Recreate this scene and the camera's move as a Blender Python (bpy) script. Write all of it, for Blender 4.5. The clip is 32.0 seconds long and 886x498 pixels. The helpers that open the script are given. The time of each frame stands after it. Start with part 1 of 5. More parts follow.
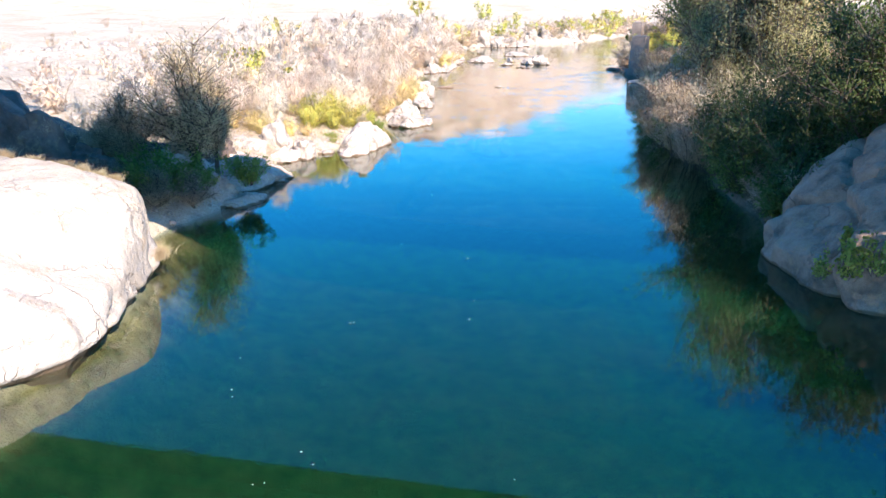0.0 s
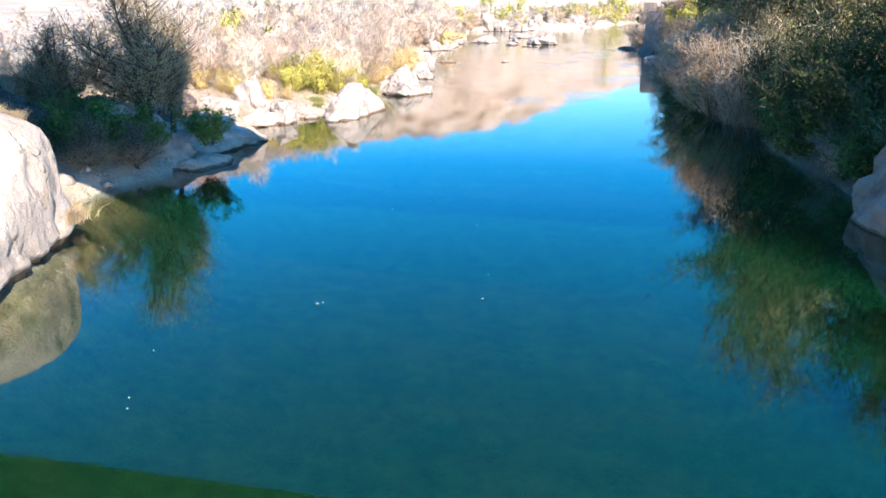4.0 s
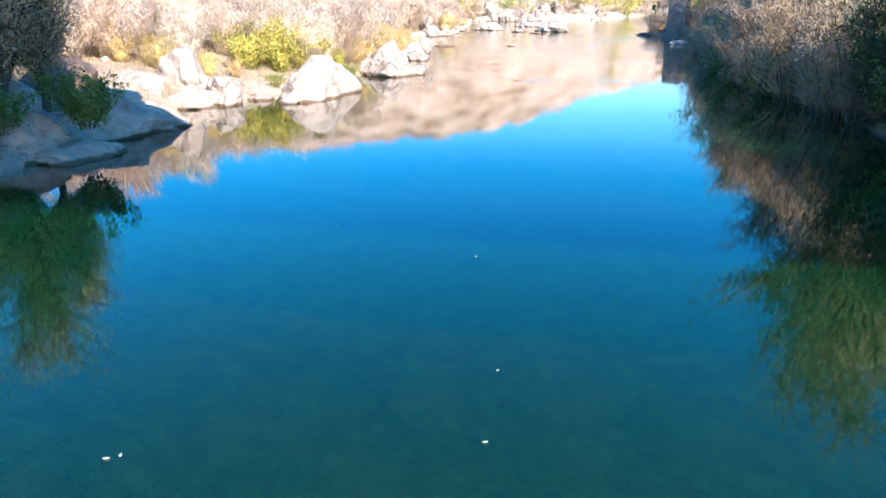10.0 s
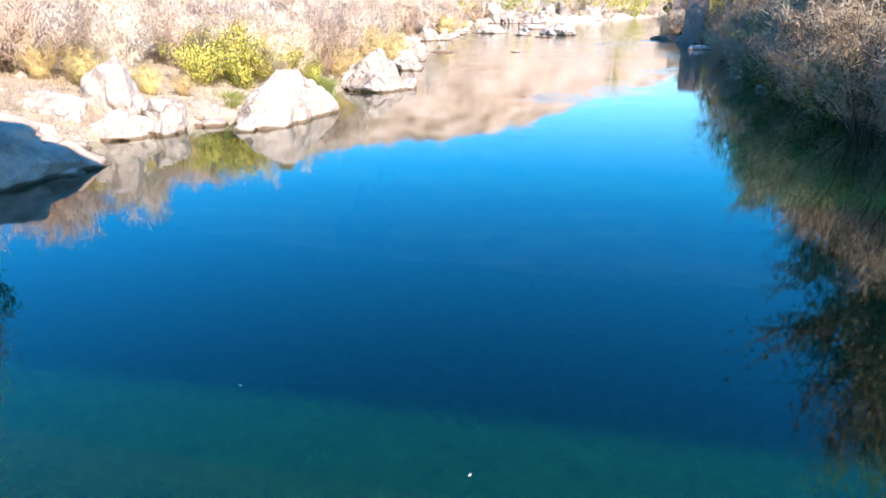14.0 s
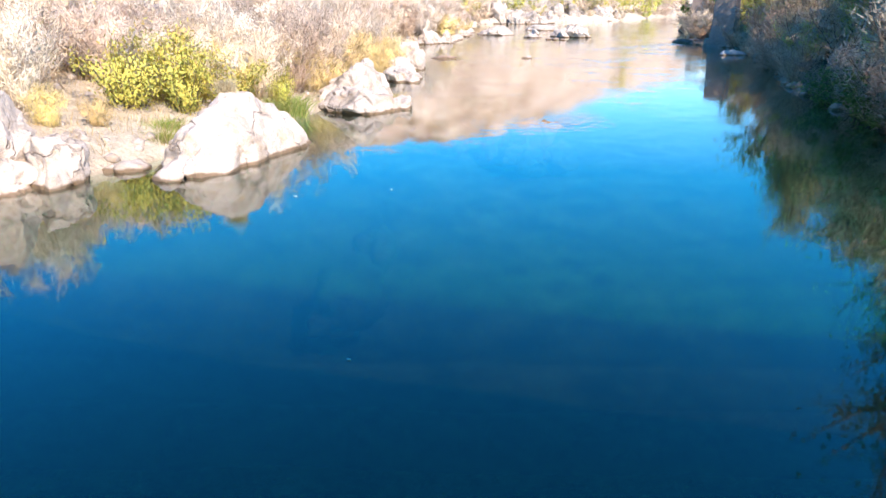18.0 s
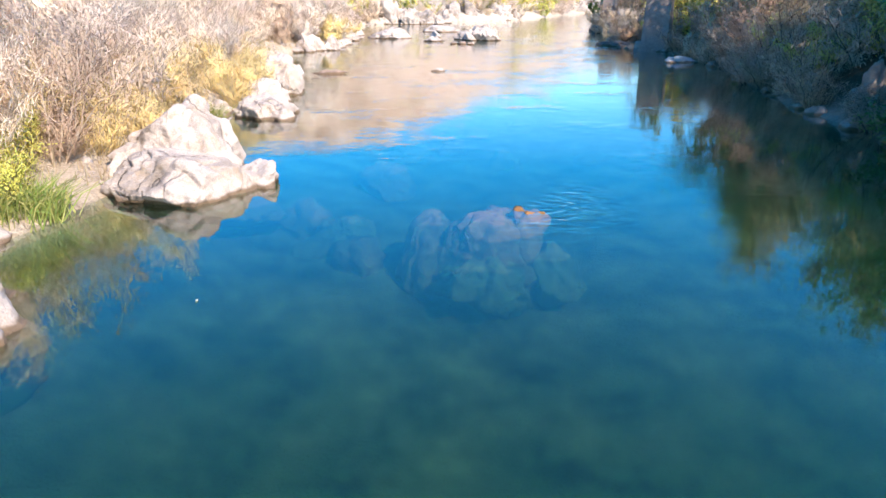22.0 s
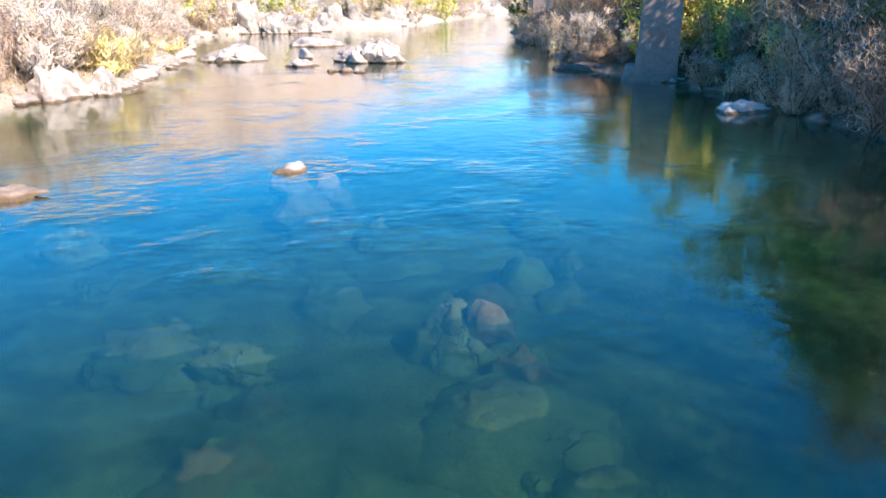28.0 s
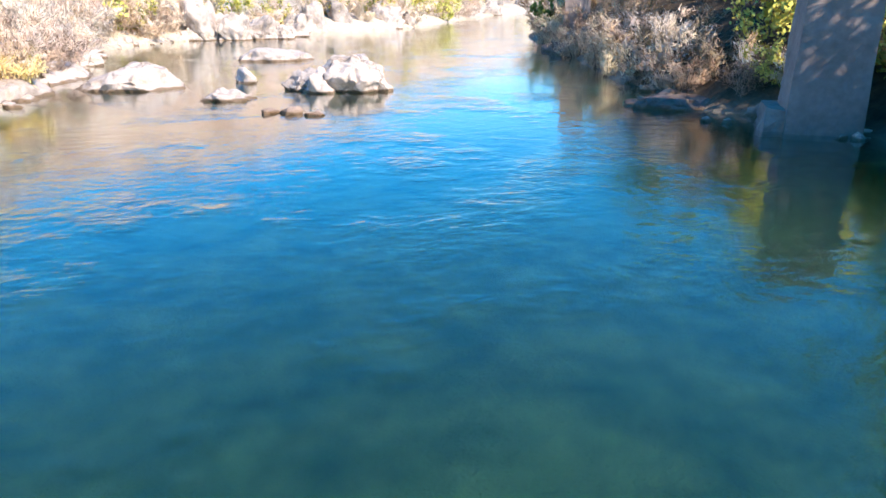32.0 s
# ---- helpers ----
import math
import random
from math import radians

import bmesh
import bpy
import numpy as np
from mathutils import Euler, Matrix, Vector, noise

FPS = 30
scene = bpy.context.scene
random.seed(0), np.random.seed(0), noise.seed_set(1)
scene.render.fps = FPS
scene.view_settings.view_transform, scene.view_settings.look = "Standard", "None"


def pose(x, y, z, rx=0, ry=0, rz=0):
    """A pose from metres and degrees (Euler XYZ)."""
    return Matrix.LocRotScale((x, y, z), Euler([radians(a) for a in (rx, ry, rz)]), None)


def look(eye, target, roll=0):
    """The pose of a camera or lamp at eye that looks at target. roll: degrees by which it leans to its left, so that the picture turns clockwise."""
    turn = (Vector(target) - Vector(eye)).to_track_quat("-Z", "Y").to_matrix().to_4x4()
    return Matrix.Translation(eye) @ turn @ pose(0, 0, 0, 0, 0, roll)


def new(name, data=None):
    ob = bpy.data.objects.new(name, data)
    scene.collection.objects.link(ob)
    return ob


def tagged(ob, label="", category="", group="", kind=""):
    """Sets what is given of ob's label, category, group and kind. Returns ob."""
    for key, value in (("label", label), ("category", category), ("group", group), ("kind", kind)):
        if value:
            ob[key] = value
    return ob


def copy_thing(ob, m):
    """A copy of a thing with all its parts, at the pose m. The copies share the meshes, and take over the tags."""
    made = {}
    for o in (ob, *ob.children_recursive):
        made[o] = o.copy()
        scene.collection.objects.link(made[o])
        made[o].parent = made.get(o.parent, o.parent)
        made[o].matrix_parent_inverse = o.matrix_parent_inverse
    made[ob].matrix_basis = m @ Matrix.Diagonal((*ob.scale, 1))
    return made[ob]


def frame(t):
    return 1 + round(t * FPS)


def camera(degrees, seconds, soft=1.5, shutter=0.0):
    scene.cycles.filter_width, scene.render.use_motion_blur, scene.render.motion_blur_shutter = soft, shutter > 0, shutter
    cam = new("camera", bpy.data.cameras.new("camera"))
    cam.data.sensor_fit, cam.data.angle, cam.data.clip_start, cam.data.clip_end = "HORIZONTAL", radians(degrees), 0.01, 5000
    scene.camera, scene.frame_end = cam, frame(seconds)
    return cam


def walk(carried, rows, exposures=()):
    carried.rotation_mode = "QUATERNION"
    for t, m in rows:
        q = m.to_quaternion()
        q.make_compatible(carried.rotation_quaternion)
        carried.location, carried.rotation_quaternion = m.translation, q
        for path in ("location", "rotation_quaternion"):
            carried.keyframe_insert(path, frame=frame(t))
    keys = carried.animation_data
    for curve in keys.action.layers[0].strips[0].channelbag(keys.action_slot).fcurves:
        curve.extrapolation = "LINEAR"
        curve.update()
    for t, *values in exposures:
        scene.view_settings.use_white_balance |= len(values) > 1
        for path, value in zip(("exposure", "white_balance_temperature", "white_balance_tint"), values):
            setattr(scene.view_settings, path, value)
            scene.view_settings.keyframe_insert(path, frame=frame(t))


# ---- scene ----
cam = camera(63.3, 32.0)
METRES, EYE, TILT, LEAN, TURN = 70.0, 8.51, -19.72, -0.5, 0.0
ROWS = [
    (0.0, 0.0, 0.0, 0.0, 0.0, 0.0, -0.0),
    (0.5, -0.0002, 0.0087, 0.0006, 0.01, 0.01, 0.0),
    (1.0, -0.0003, 0.0178, -0.0003, 0.03, 0.01, 0.01),
    (1.5, -0.0006, 0.0273, -0.0016, 0.04, 0.0, 0.01),
    (2.0, -0.0008, 0.0371, -0.0034, 0.04, 0.01, 0.02),
    (2.5, -0.0007, 0.047, -0.0057, 0.04, 0.01, 0.0),
    (3.0, -0.0007, 0.0568, -0.0081, 0.04, -0.0, 0.01),
    (3.5, -0.0008, 0.067, -0.0106, 0.04, -0.01, 0.0),
    (5.5, -0.0005, 0.1109, -0.0203, 0.01, -0.06, -0.2),
    (6.0, -0.0004, 0.1215, -0.0209, 0.05, -0.04, -0.17),
    (6.5, -0.0, 0.1313, -0.0213, 0.06, -0.01, -0.19),
    (7.0, 0.0006, 0.1408, -0.0215, 0.09, -0.0, -0.21),
    (7.5, 0.0012, 0.1491, -0.0188, 0.12, 0.01, -0.19),
    (8.0, 0.0018, 0.1576, -0.0158, 0.16, 0.03, -0.17),
    (8.5, 0.0027, 0.1662, -0.0126, 0.19, 0.05, -0.17),
    (9.0, 0.0038, 0.1747, -0.0094, 0.23, 0.08, -0.17),
    (9.5, 0.0045, 0.1831, -0.0064, 0.26, 0.1, -0.13),
    (10.0, 0.0054, 0.1914, -0.0033, 0.28, 0.11, -0.14),
    (10.5, 0.0062, 0.1999, -0.0002, 0.3, 0.11, -0.13),
    (11.0, 0.0066, 0.2087, 0.0029, 0.3, 0.1, -0.14),
    (11.5, 0.0071, 0.2175, 0.0059, 0.33, 0.1, -0.12),
    (12.0, 0.0076, 0.2263, 0.009, 0.34, 0.1, -0.1),
    (12.5, 0.0081, 0.235, 0.0124, 0.35, 0.11, -0.12),
    (13.0, 0.0084, 0.2438, 0.0156, 0.37, 0.11, -0.11),
    (13.5, 0.0088, 0.2527, 0.0189, 0.4, 0.12, -0.15),
    (14.0, 0.0092, 0.2619, 0.0221, 0.43, 0.15, -0.12),
    (14.5, 0.0096, 0.2709, 0.0256, 0.45, 0.16, -0.14),
    (16.5, 0.0103, 0.3088, 0.0396, 0.56, 0.14, -0.21),
    (17.0, 0.0099, 0.3195, 0.043, 0.58, 0.12, -0.25),
    (17.5, 0.0093, 0.3314, 0.0467, 0.59, 0.09, -0.26),
    (18.0, 0.0087, 0.3447, 0.0511, 0.56, 0.07, -0.29),
    (18.5, 0.0085, 0.3594, 0.0558, 0.54, 0.07, -0.24),
    (19.0, 0.0084, 0.3754, 0.0609, 0.53, 0.07, -0.17),
    (19.5, 0.0085, 0.3924, 0.0667, 0.49, 0.04, -0.2),
    (20.0, 0.0083, 0.4107, 0.0728, 0.46, 0.02, -0.2),
    (20.5, 0.0078, 0.43, 0.0794, 0.11, 0.01, -0.03),
    (21.0, 0.0074, 0.4501, 0.0862, -1.46, -0.01, 0.47),
    (21.5, 0.0075, 0.4703, 0.0933, -4.46, -0.08, 1.51),
    (22.0, 0.0076, 0.491, 0.1004, -7.7, -0.21, 2.63),
    (22.5, 0.0082, 0.5126, 0.1076, -10.3, -0.36, 3.49),
    (23.0, 0.0095, 0.5345, 0.1148, -10.81, -0.41, 3.69),
    (23.5, 0.0114, 0.5567, 0.1223, -10.83, -0.41, 3.69),
    (24.0, 0.0143, 0.5793, 0.1303, -12.14, -0.51, 4.17),
    (24.5, 0.0182, 0.6035, 0.139, -14.61, -0.71, 5.01),
    (25.0, 0.0222, 0.6272, 0.1474, -16.51, -0.88, 5.7),
    (25.5, 0.0267, 0.6506, 0.1561, -16.96, -0.91, 5.85),
    (27.5, 0.0525, 0.7419, 0.1881, -15.94, -0.76, 5.65),
    (28.0, 0.0583, 0.7641, 0.1949, -15.93, -0.75, 5.68),
    (28.5, 0.064, 0.7861, 0.2007, -15.95, -0.71, 5.69),
    (29.0, 0.0707, 0.8083, 0.2066, -15.93, -0.7, 5.65),
    (29.5, 0.0771, 0.8305, 0.212, -15.95, -0.73, 5.68),
    (30.0, 0.0835, 0.8522, 0.218, -15.98, -0.75, 5.67),
    (30.5, 0.0896, 0.873, 0.2273, -16.03, -0.79, 5.71),
    (31.0, 0.0963, 0.8944, 0.2367, -16.0, -0.81, 5.74),
    (31.5, 0.103, 0.9161, 0.2452, -15.98, -0.82, 5.77),
    (32.0, 0.1107, 0.9379, 0.2536, -15.88, -0.82, 5.76),
]
walk(cam, [(t, pose(0, 0, EYE, TILT, LEAN, TURN) @ pose(METRES * x, METRES * y, METRES * z, 90 + pitch, roll, yaw)) for t, x, y, z, yaw, pitch, roll in ROWS], [(0.0, 1.64, 6780, 16), (17.0, 1.64, 6780, 16), (19.5, 1.54, 6780, 16), (23.5, 1.52, 6780, 16), (25.0, 1.60, 6780, 16), (28.0, 1.6, 6780, 16), (32.0, 1.6, 6780, 16)])

# ---- world, sun, exposure ----
SUN_TO = Vector((0.60, -0.98, 1.0)).normalized()
wd = bpy.data.worlds.new("sky_world")
scene.world = wd
wd.use_nodes = True
wn = wd.node_tree
wn.nodes.clear()
sky = wn.nodes.new("ShaderNodeTexSky")
sky.sky_type = "NISHITA"
sky.sun_disc = False
sky.sun_elevation = math.asin(SUN_TO.z)
sky.sun_rotation = math.atan2(SUN_TO.x, SUN_TO.y)
sky.air_density, sky.dust_density, sky.ozone_density = 1.0, 0.2, 3.0
hs = wn.nodes.new("ShaderNodeHueSaturation")
hs.inputs["Saturation"].default_value = 1.62
bgn = wn.nodes.new("ShaderNodeBackground")
bgn.inputs["Strength"].default_value = 0.14
wo = wn.nodes.new("ShaderNodeOutputWorld")
wn.links.new(sky.outputs[0], hs.inputs["Color"])
wn.links.new(hs.outputs[0], bgn.inputs["Color"])
wn.links.new(bgn.outputs[0], wo.inputs["Surface"])
sl = bpy.data.lights.new("sun", "SUN")
sl.energy, sl.angle, sl.color = 3.4, radians(0.55), (1.0, 0.91, 0.78)
sun_ob = new("sun", sl)
sun_ob.matrix_world = look((0, 0, 60), Vector((0, 0, 60)) - SUN_TO)


# ---- materials ----
def mat(name):
    m = bpy.data.materials.new(name)
    m.use_nodes = True
    nt = m.node_tree
    return m, nt, nt.nodes["Principled BSDF"], nt.nodes["Material Output"]


def node(nt, kind, **vals):
    n = nt.nodes.new("ShaderNode" + kind)
    for k, v in vals.items():
        n.inputs[k.replace("_", " ")].default_value = v
    return n


def noise_tex(nt, vec, scale, detail=4.0, rough=0.38):
    n = node(nt, "TexNoise", Scale=scale, Detail=detail, Roughness=rough)
    nt.links.new(vec, n.inputs["Vector"])
    return n.outputs["Fac"]


def ramp(nt, fac, stops):
    r = nt.nodes.new("ShaderNodeValToRGB")
    els = r.color_ramp.elements
    while len(els) < len(stops):
        els.new(0.5)
    for e, (p, c) in zip(els, stops):
        e.position, e.color = p, (*c, 1)
    nt.links.new(fac, r.inputs[0])
    return r.outputs[0]


def mix_col(nt, fac, a, b, mode="MIX"):
    n = nt.nodes.new("ShaderNodeMix")
    n.data_type, n.blend_type = "RGBA", mode
    for s, v in ((n.inputs[0], fac), (n.inputs[6], a), (n.inputs[7], b)):
        if hasattr(v, "is_linked"):
            nt.links.new(v, s)
        elif isinstance(v, (int, float)):
            s.default_value = v
        else:
            s.default_value = (*v, 1)
    return n.outputs[2]


def calc(nt, op, a, b=None, clamp=False):
    n = nt.nodes.new("ShaderNodeMath")
    n.operation, n.use_clamp = op, clamp
    for s, v in zip(n.inputs, (a, b)):
        if v is None:
            continue
        if hasattr(v, "is_linked"):
            nt.links.new(v, s)
        else:
            s.default_value = v
    return n.outputs[0]


def span(nt, val, a, b, lo=0.0, hi=1.0):
    n = nt.nodes.new("ShaderNodeMapRange")
    n.interpolation_type = "SMOOTHSTEP"
    nt.links.new(val, n.inputs[0])
    for i, v in enumerate((a, b, lo, hi)):
        n.inputs[i + 1].default_value = v
    return n.outputs[0]


def bump(nt, height, strength, dist, bsdf, socket="Normal"):
    n = node(nt, "Bump", Strength=strength, Distance=dist)
    nt.links.new(height, n.inputs["Height"])
    nt.links.new(n.outputs[0], bsdf.inputs[socket])
    return n


def place(nt):
    g = nt.nodes.new("ShaderNodeNewGeometry")
    s = nt.nodes.new("ShaderNodeSeparateXYZ")
    nt.links.new(g.outputs["Position"], s.inputs[0])
    return g, s


def rock_mat(name, pale, mid, dark, wet=True, split=0.5, foot_rise=0.0):
    m, nt, b, out = mat(name)
    g, s = place(nt)
    pos = g.outputs["Position"]
    oi = nt.nodes.new("ShaderNodeObjectInfo")
    col = ramp(nt, noise_tex(nt, pos, 1.1, 6, 0.62), [(0.28, dark), (0.5, mid), (0.68, pale)])
    grain = ramp(nt, noise_tex(nt, pos, 38, 3), [(0.3, (0.72, 0.7, 0.68)), (0.65, (1, 1, 1))])
    col = mix_col(nt, 0.75, col, grain, "MULTIPLY")
    lich = span(nt, noise_tex(nt, pos, 5.5, 5, 0.7), 0.6, 0.72)
    col = mix_col(nt, calc(nt, "MULTIPLY", lich, 0.45), col, (0.20, 0.18, 0.14))
    vo = nt.nodes.new("ShaderNodeTexVoronoi")
    vo.feature = "DISTANCE_TO_EDGE"
    vo.inputs["Scale"].default_value = 0.55
    wob = nt.nodes.new("ShaderNodeVectorMath")
    wob.operation = "MULTIPLY_ADD"
    nz = node(nt, "TexNoise", Scale=1.3, Detail=4)
    nt.links.new(pos, nz.inputs["Vector"])
    nt.links.new(nz.outputs["Color"], wob.inputs[0])
    wob.inputs[1].default_value = (1.6, 1.6, 1.6)
    nt.links.new(pos, wob.inputs[2])
    nt.links.new(wob.outputs[0], vo.inputs["Vector"])
    crack = calc(nt, "MAXIMUM", span(nt, vo.outputs["Distance"], 0.0, 0.03), span(nt, noise_tex(nt, pos, 0.7, 3), 0.44, 0.54))
    col = mix_col(nt, calc(nt, "MULTIPLY", calc(nt, "SUBTRACT", 1.0, crack), split), col, (0.11, 0.09, 0.075))
    moss = span(nt, noise_tex(nt, pos, 1.7, 5, 0.7), 0.56, 0.68)
    col = mix_col(nt, calc(nt, "MULTIPLY", moss, 0.5), col, (0.36, 0.25, 0.14))
    shade = calc(nt, "ADD", calc(nt, "MULTIPLY", oi.outputs["Random"], 0.3), 0.82)
    val = nt.nodes.new("ShaderNodeHueSaturation")
    nt.links.new(shade, val.inputs["Value"])
    nt.links.new(col, val.inputs["Color"])
    col = val.outputs[0]
    if wet:
        edge = calc(nt, "ADD", s.outputs["Z"], calc(nt, "MULTIPLY", noise_tex(nt, pos, 2.5), -0.16))
        wetm = span(nt, edge, foot_rise - 0.04, foot_rise + 0.03, 1.0, 0.0)
        col = mix_col(nt, calc(nt, "MULTIPLY", wetm, 0.88), col, (0.125, 0.074, 0.034))
    nt.links.new(col, b.inputs["Base Color"])
    b.inputs["Roughness"].default_value = 0.85
    hgt = calc(nt, "ADD", calc(nt, "MULTIPLY", noise_tex(nt, pos, 4.0, 8, 0.65), 1.0), calc(nt, "MULTIPLY", crack, 0.35))
    bump(nt, hgt, 0.9, 0.12, b)
    return m


M_ROCK = rock_mat("pale_granite", (0.61, 0.525, 0.46), (0.54, 0.455, 0.39), (0.28, 0.225, 0.175))
# grey and dark granite: darkened and warmed for rocks lying in blue shade
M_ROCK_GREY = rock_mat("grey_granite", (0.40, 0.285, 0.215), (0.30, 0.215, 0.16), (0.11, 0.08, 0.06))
M_ROCK_WHITE = rock_mat("white_granite", (0.74, 0.645, 0.56), (0.70, 0.60, 0.515), (0.56, 0.47, 0.395), split=0.25)
# brown runs higher up the foot, colouring in the overhang's shaded underside
M_ROCK_BANK = rock_mat("brown_footed_white_granite", (0.74, 0.645, 0.56), (0.70, 0.60, 0.515), (0.56, 0.47, 0.395), split=0.25, foot_rise=0.12)
# warmed copy for the slab's shaded part; its sunlit back wears white_granite
M_ROCK_SHADE = rock_mat("shaded_slab_granite", (0.72, 0.545, 0.42), (0.60, 0.45, 0.345), (0.26, 0.19, 0.145))
M_ROCK_CLIFF = rock_mat("cracked_cliff_granite", (0.58, 0.495, 0.43), (0.44, 0.37, 0.31), (0.12, 0.10, 0.085))
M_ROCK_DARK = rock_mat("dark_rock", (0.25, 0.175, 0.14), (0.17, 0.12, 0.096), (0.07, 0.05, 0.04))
M_ROCK_BROWN = rock_mat("brown_granite", (0.40, 0.30, 0.225), (0.31, 0.23, 0.17), (0.14, 0.105, 0.08))
M_ROCK_BED = rock_mat("algae_rock", (0.37, 0.29, 0.10), (0.25, 0.205, 0.07), (0.06, 0.06, 0.02), wet=False)
M_ROCK_ORANGE = rock_mat("ochre_rock", (0.48, 0.23, 0.08), (0.31, 0.15, 0.048), (0.04, 0.03, 0.015), wet=False)


def ground_mat():
    m, nt, b, out = mat("dry_soil")
    g, s = place(nt)
    pos = g.outputs["Position"]
    big = ramp(nt, noise_tex(nt, pos, 0.12, 5, 0.6), [(0.3, (0.52, 0.42, 0.32)), (0.5, (0.64, 0.545, 0.43)), (0.7, (0.72, 0.635, 0.51))])
    mid = ramp(nt, noise_tex(nt, pos, 1.7, 6, 0.7), [(0.3, (0.45, 0.40, 0.36)), (0.55, (0.95, 0.93, 0.90)), (0.75, (1, 1, 1))])
    col = mix_col(nt, 0.6, big, mid, "MULTIPLY")
    peb = ramp(nt, noise_tex(nt, pos, 14, 3, 0.6), [(0.35, (0.6, 0.56, 0.52)), (0.6, (1, 1, 1))])
    col = mix_col(nt, 0.5, col, peb, "MULTIPLY")
    # right bank's leaf litter is near-black: shade under the bushes is in its colour
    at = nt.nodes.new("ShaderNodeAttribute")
    at.attribute_name = "shaded_litter"
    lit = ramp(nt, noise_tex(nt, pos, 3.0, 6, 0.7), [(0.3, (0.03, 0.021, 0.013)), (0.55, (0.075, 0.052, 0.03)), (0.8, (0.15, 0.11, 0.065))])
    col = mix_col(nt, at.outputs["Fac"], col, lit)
    hill = ramp(nt, noise_tex(nt, pos, 0.06, 7, 0.7), [(0.38, (0.28, 0.175, 0.11)), (0.5, (0.54, 0.38, 0.27)), (0.62, (0.70, 0.54, 0.42))])
    col = mix_col(nt, span(nt, s.outputs["Z"], 7, 16), col, hill)
    deep = calc(nt, "MULTIPLY", span(nt, s.outputs["Z"], -0.35, 0.12, 1.0, 0.0), calc(nt, "SUBTRACT", 1.0, calc(nt, "MULTIPLY", at.outputs["Fac"], 0.85)))
    bedc = ramp(nt, noise_tex(nt, pos, 0.9, 5, 0.6), [(0.35, (0.09, 0.075, 0.03)), (0.52, (0.26, 0.205, 0.085)), (0.68, (0.42, 0.33, 0.14))])
    col = mix_col(nt, deep, col, bedc)
    nt.links.new(col, b.inputs["Base Color"])
    b.inputs["Roughness"].default_value = 0.95
    b.inputs["Specular IOR Level"].default_value = 0.15
    bump(nt, calc(nt, "ADD", noise_tex(nt, pos, 2.2, 8, 0.7), calc(nt, "MULTIPLY", noise_tex(nt, pos, 18, 3), 0.25)), 1.0, 0.25, b)
    return m


M_GROUND = ground_mat()


def water_mat():
    m, nt, b, out = mat("river_water")
    nt.nodes.remove(b)
    g, s = place(nt)
    pos = g.outputs["Position"]
    # still pool at first, shallow and quick further up
    quick = calc(nt, "ADD", s.outputs["Y"], calc(nt, "MULTIPLY", noise_tex(nt, pos, 0.12, 3), 26.0))
    rough_zone = span(nt, quick, 56, 92, 0.0, 1.0)
    patch = span(nt, noise_tex(nt, pos, 0.30, 4, 0.6), 0.50, 0.68)
    mp = node(nt, "Mapping")
    mp.inputs["Scale"].default_value = (0.8, 1.25, 1.0)
    mp.inputs["Rotation"].default_value = (0, 0, radians(10))
    nt.links.new(pos, mp.inputs["Vector"])
    big = node(nt, "TexNoise", Scale=1.15, Detail=4, Roughness=0.55, Distortion=2.2)
    nt.links.new(mp.outputs[0], big.inputs["Vector"])
    rip = noise_tex(nt, mp.outputs[0], 2.6, 2, 0.5)
    fine = noise_tex(nt, mp.outputs[0], 7.0, 3, 0.55)
    swirl = calc(nt, "ADD", calc(nt, "MULTIPLY", patch, 0.13), 0.065)
    amp = calc(nt, "ADD", calc(nt, "MULTIPLY", rough_zone, swirl), calc(nt, "ADD", calc(nt, "MULTIPLY", patch, calc(nt, "MULTIPLY", span(nt, s.outputs["Y"], 30, 62, 0.1, 1.0), 0.05)), 0.005))
    chop = calc(nt, "ADD", calc(nt, "MULTIPLY", big.outputs["Fac"], 0.85), calc(nt, "ADD", calc(nt, "MULTIPLY", rip, 0.36), calc(nt, "MULTIPLY", fine, 0.24)))
    # quick tongue of current off the ledge by the pier
    along = calc(nt, "ABSOLUTE", calc(nt, "ADD", calc(nt, "SUBTRACT", s.outputs["X"], calc(nt, "MULTIPLY", s.outputs["Y"], 1.0)), calc(nt, "ADD", 64.5, calc(nt, "MULTIPLY", noise_tex(nt, pos, 0.4, 3), 3.0))))
    tongue = calc(nt, "MULTIPLY", span(nt, along, 0.3, 2.2, 1.0, 0.0), calc(nt, "MULTIPLY", span(nt, s.outputs["Y"], 74, 79), span(nt, s.outputs["Y"], 85, 87, 1.0, 0.0)))
    amp = calc(nt, "ADD", amp, calc(nt, "MULTIPLY", tongue, 0.22))
    wave = calc(nt, "MULTIPLY", amp, chop)
    # rings where a boulder's crown breaks the surface
    for cx, cy, reach in ((3.9, 46.6, 3.2), (5.4, 69.4, 2.6)):
        dx = calc(nt, "SUBTRACT", s.outputs["X"], cx)
        dy = calc(nt, "SUBTRACT", s.outputs["Y"], cy)
        r_ = calc(nt, "SQRT", calc(nt, "ADD", calc(nt, "MULTIPLY", dx, dx), calc(nt, "MULTIPLY", dy, dy)))
        r_ = calc(nt, "ADD", r_, calc(nt, "MULTIPLY", rip, 0.9))
        fade = span(nt, r_, 0.5, reach, 0.035, 0.0)
        side = span(nt, calc(nt, "SUBTRACT", dx, calc(nt, "MULTIPLY", dy, 0.6)), -0.6, 0.8)
        ring = calc(nt, "MULTIPLY", calc(nt, "MULTIPLY", fade, side), calc(nt, "SINE", calc(nt, "MULTIPLY", r_, 13.0)))
        wave = calc(nt, "ADD", wave, ring)
    bn = node(nt, "Bump", Strength=1.0, Distance=0.10)
